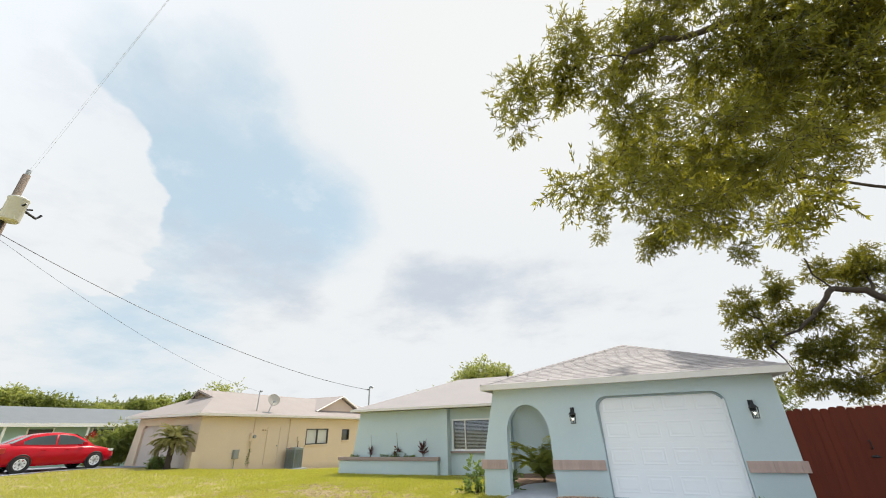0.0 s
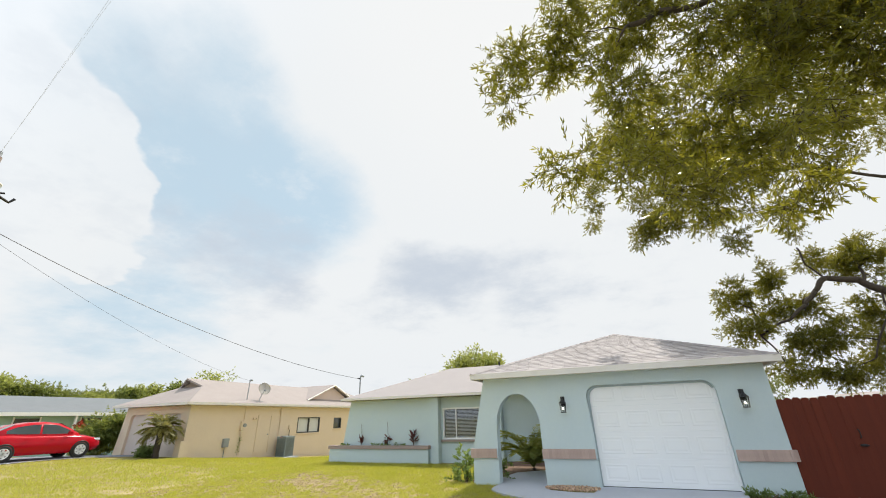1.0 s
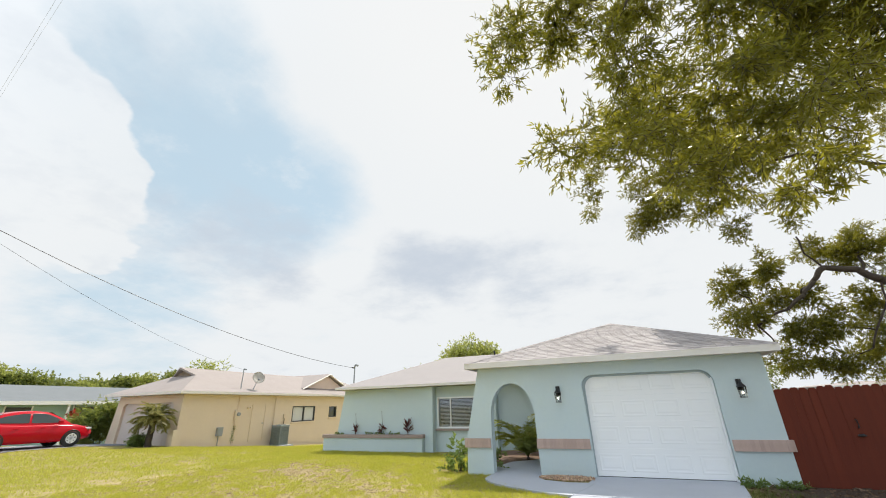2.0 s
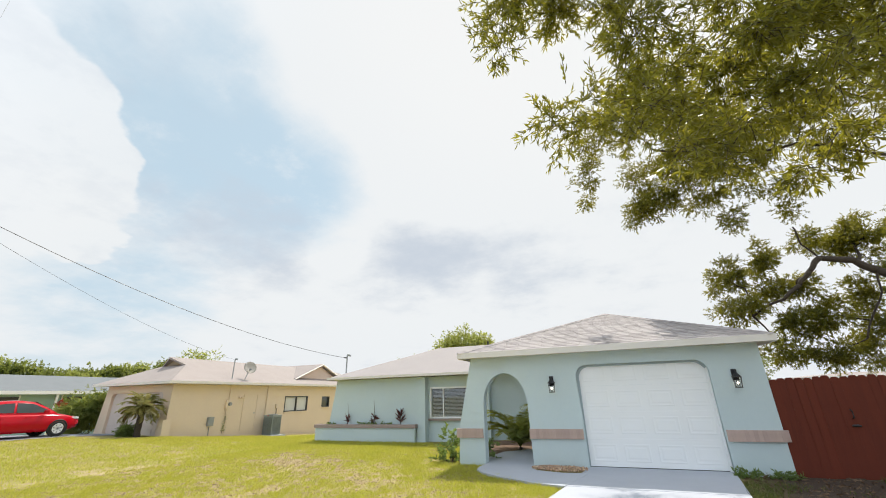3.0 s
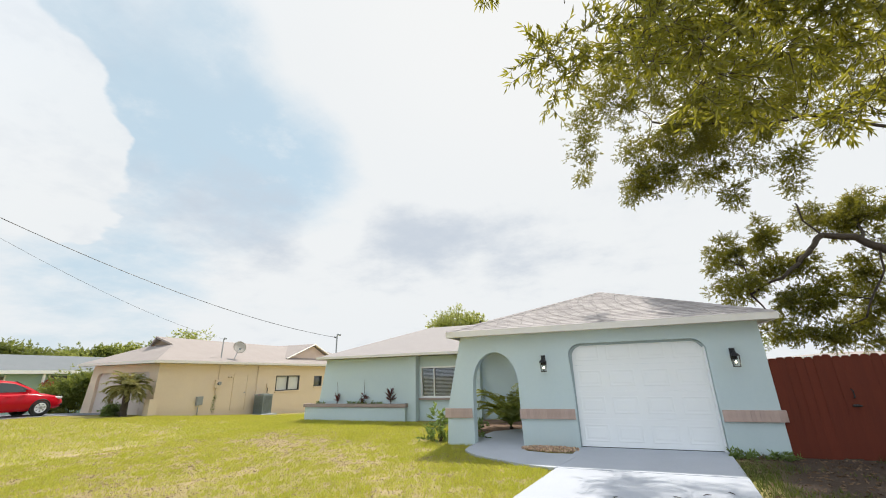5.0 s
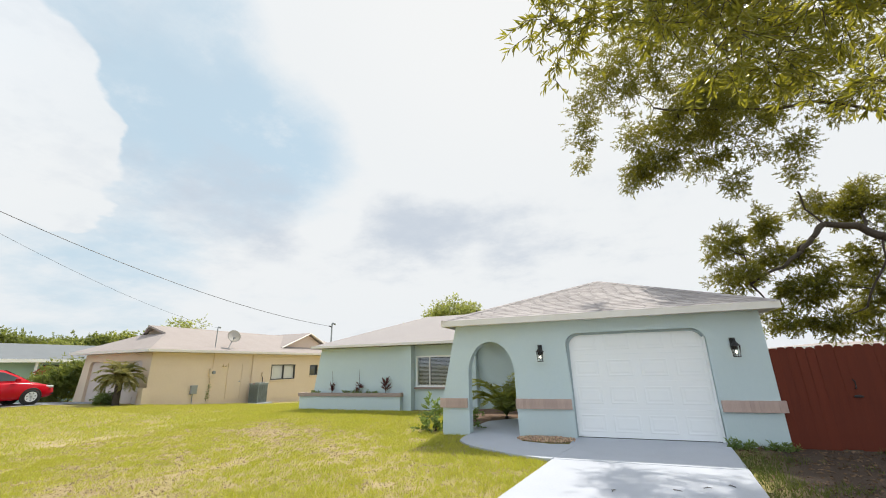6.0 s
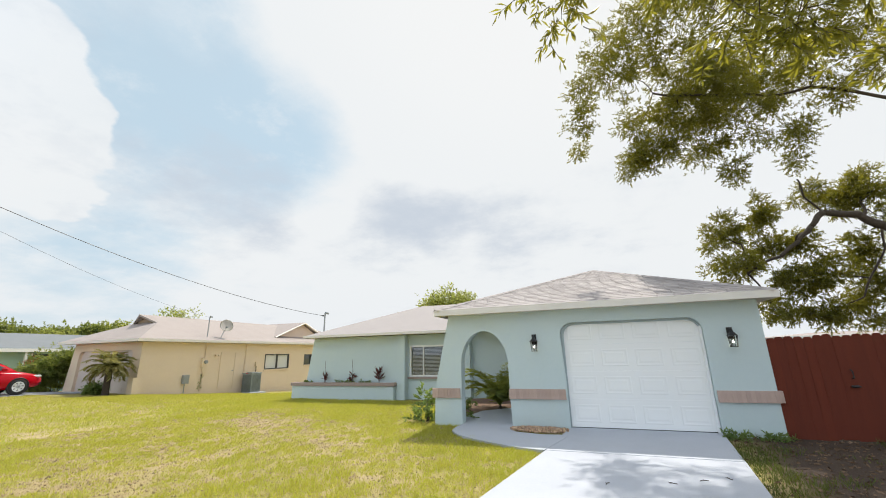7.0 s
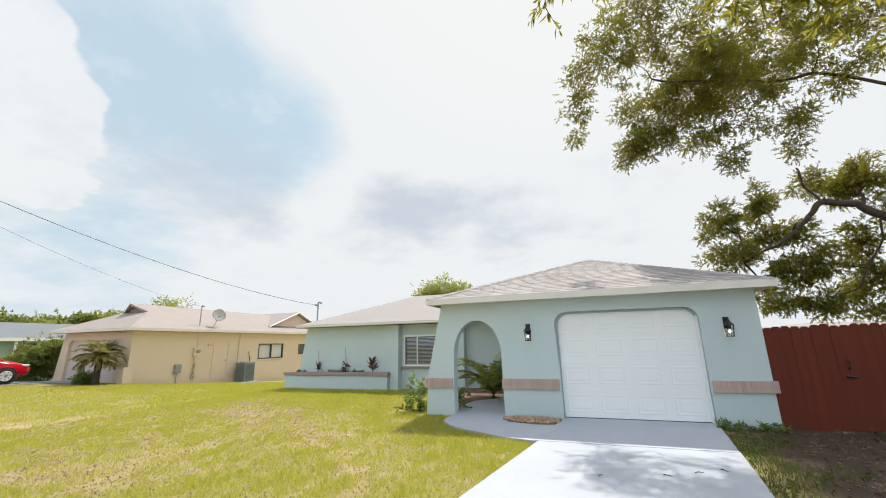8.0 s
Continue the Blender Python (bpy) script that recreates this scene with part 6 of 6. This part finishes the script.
# ---- roof shingles ----
def build_shingles():
    """Tabs in courses over the front slope of the garage roof: the lower ones singly, the rest joined."""
    a, b, apex = Vector((GX0, GY0, EAVE)), Vector((GX1, GY0, EAVE)), Vector((GXM, GYR, RIDGE))
    up = (apex - Vector((GXM, GY0, EAVE)))
    length = up.length
    up.normalize()
    normal = Vector((1, 0, 0)).cross(up).normalized()
    course, tab = 0.142, 0.305
    rows = int(length / course)
    rng = random.Random(4)

    def tab_box(w):
        bm = bmesh.new()
        c = course * 1.15
        v = [bm.verts.new(p) for p in ((-w / 2, 0, 0.009), (w / 2, 0, 0.009), (w / 2, c, 0.003), (-w / 2, c, 0.003), (-w / 2, 0, 0.0), (w / 2, 0, 0.0))]
        bm.faces.new((v[0], v[1], v[2], v[3]))
        bm.faces.new((v[4], v[5], v[1], v[0]))
        bm.faces.new((v[1], v[5], v[2]))
        bm.faces.new((v[4], v[0], v[3]))
        return bm

    me = mesh_of("shingle", tab_box(tab - 0.014), SHINGLE)
    roof = [o for o in house.children if o.name.startswith("roof")][0]
    basis = Matrix((Vector((1, 0, 0)), up, normal)).transposed().to_4x4()
    joined, count = bmesh.new(), 0
    for r in range(rows):
        f = r * course / length
        x0, x1 = GX0 + (GXM - GX0) * f, GX1 + (GXM - GX1) * f
        x = x0 + (0.5 * tab if r % 2 else 0.0) + rng.uniform(-0.03, 0.03)
        while x < x1:
            w = tab
            c = min(max(x + w / 2, x0 + 0.06), x1 - 0.06)
            o = a + up * (r * course) + normal * (0.005 + rng.uniform(0, 0.0008))
            m = Matrix.Translation((c, o.y, o.z)) @ basis
            if x >= x0 and x + w <= x1 and count < 300 and (r < 10):
                s = new("shingle", me)
                s.parent = roof
                s.matrix_local = m
                count += 1
            else:
                lo, hi = max(x, x0), min(x + w, x1)
                if hi - lo > 0.05:
                    t = tab_box(hi - lo - 0.014)
                    t.transform(Matrix.Translation(((lo + hi) / 2, o.y, o.z)) @ basis)
                    tmp = bpy.data.meshes.new("tmp")
                    t.to_mesh(tmp)
                    t.free()
                    joined.from_mesh(tmp)
                    bpy.data.meshes.remove(tmp)
            x += w
    ob = part("shingles", joined, SHINGLE_MASS, roof)
    ob["kind"] = "stuff"
    # hip caps
    for end in (a, b):
        d = (apex - end)
        n = int(d.length / 0.2)
        for k in range(n):
            p, q = end + d * (k / n), end + d * ((k + 1.15) / n)
            bm = bmesh.new()
            side = d.cross(Vector((0, 0, 1))).normalized() * 0.11
            drop = Vector((0, 0, -0.035))
            top = Vector((0, 0, 0.030))
            v = [bm.verts.new(t) for t in (p + side + drop + top, p + top * 1.3, p - side + drop + top, q + side + drop + top * 0.7, q + top, q - side + drop + top * 0.7)]
            bm.faces.new((v[0], v[1], v[4], v[3]))
            bm.faces.new((v[1], v[2], v[5], v[4]))
            part("hip_shingle", bm, SHINGLE, roof)
    v = thing("plumbing_vent", "short dark vent pipe on the roof slope", "vent pipe", (-4.6, 9.0, 3.85))
    part("pipe", tubed([(0, 0, -0.1), (0, 0, 0.22)], 0.045), BLACK, v)


build_shingles()
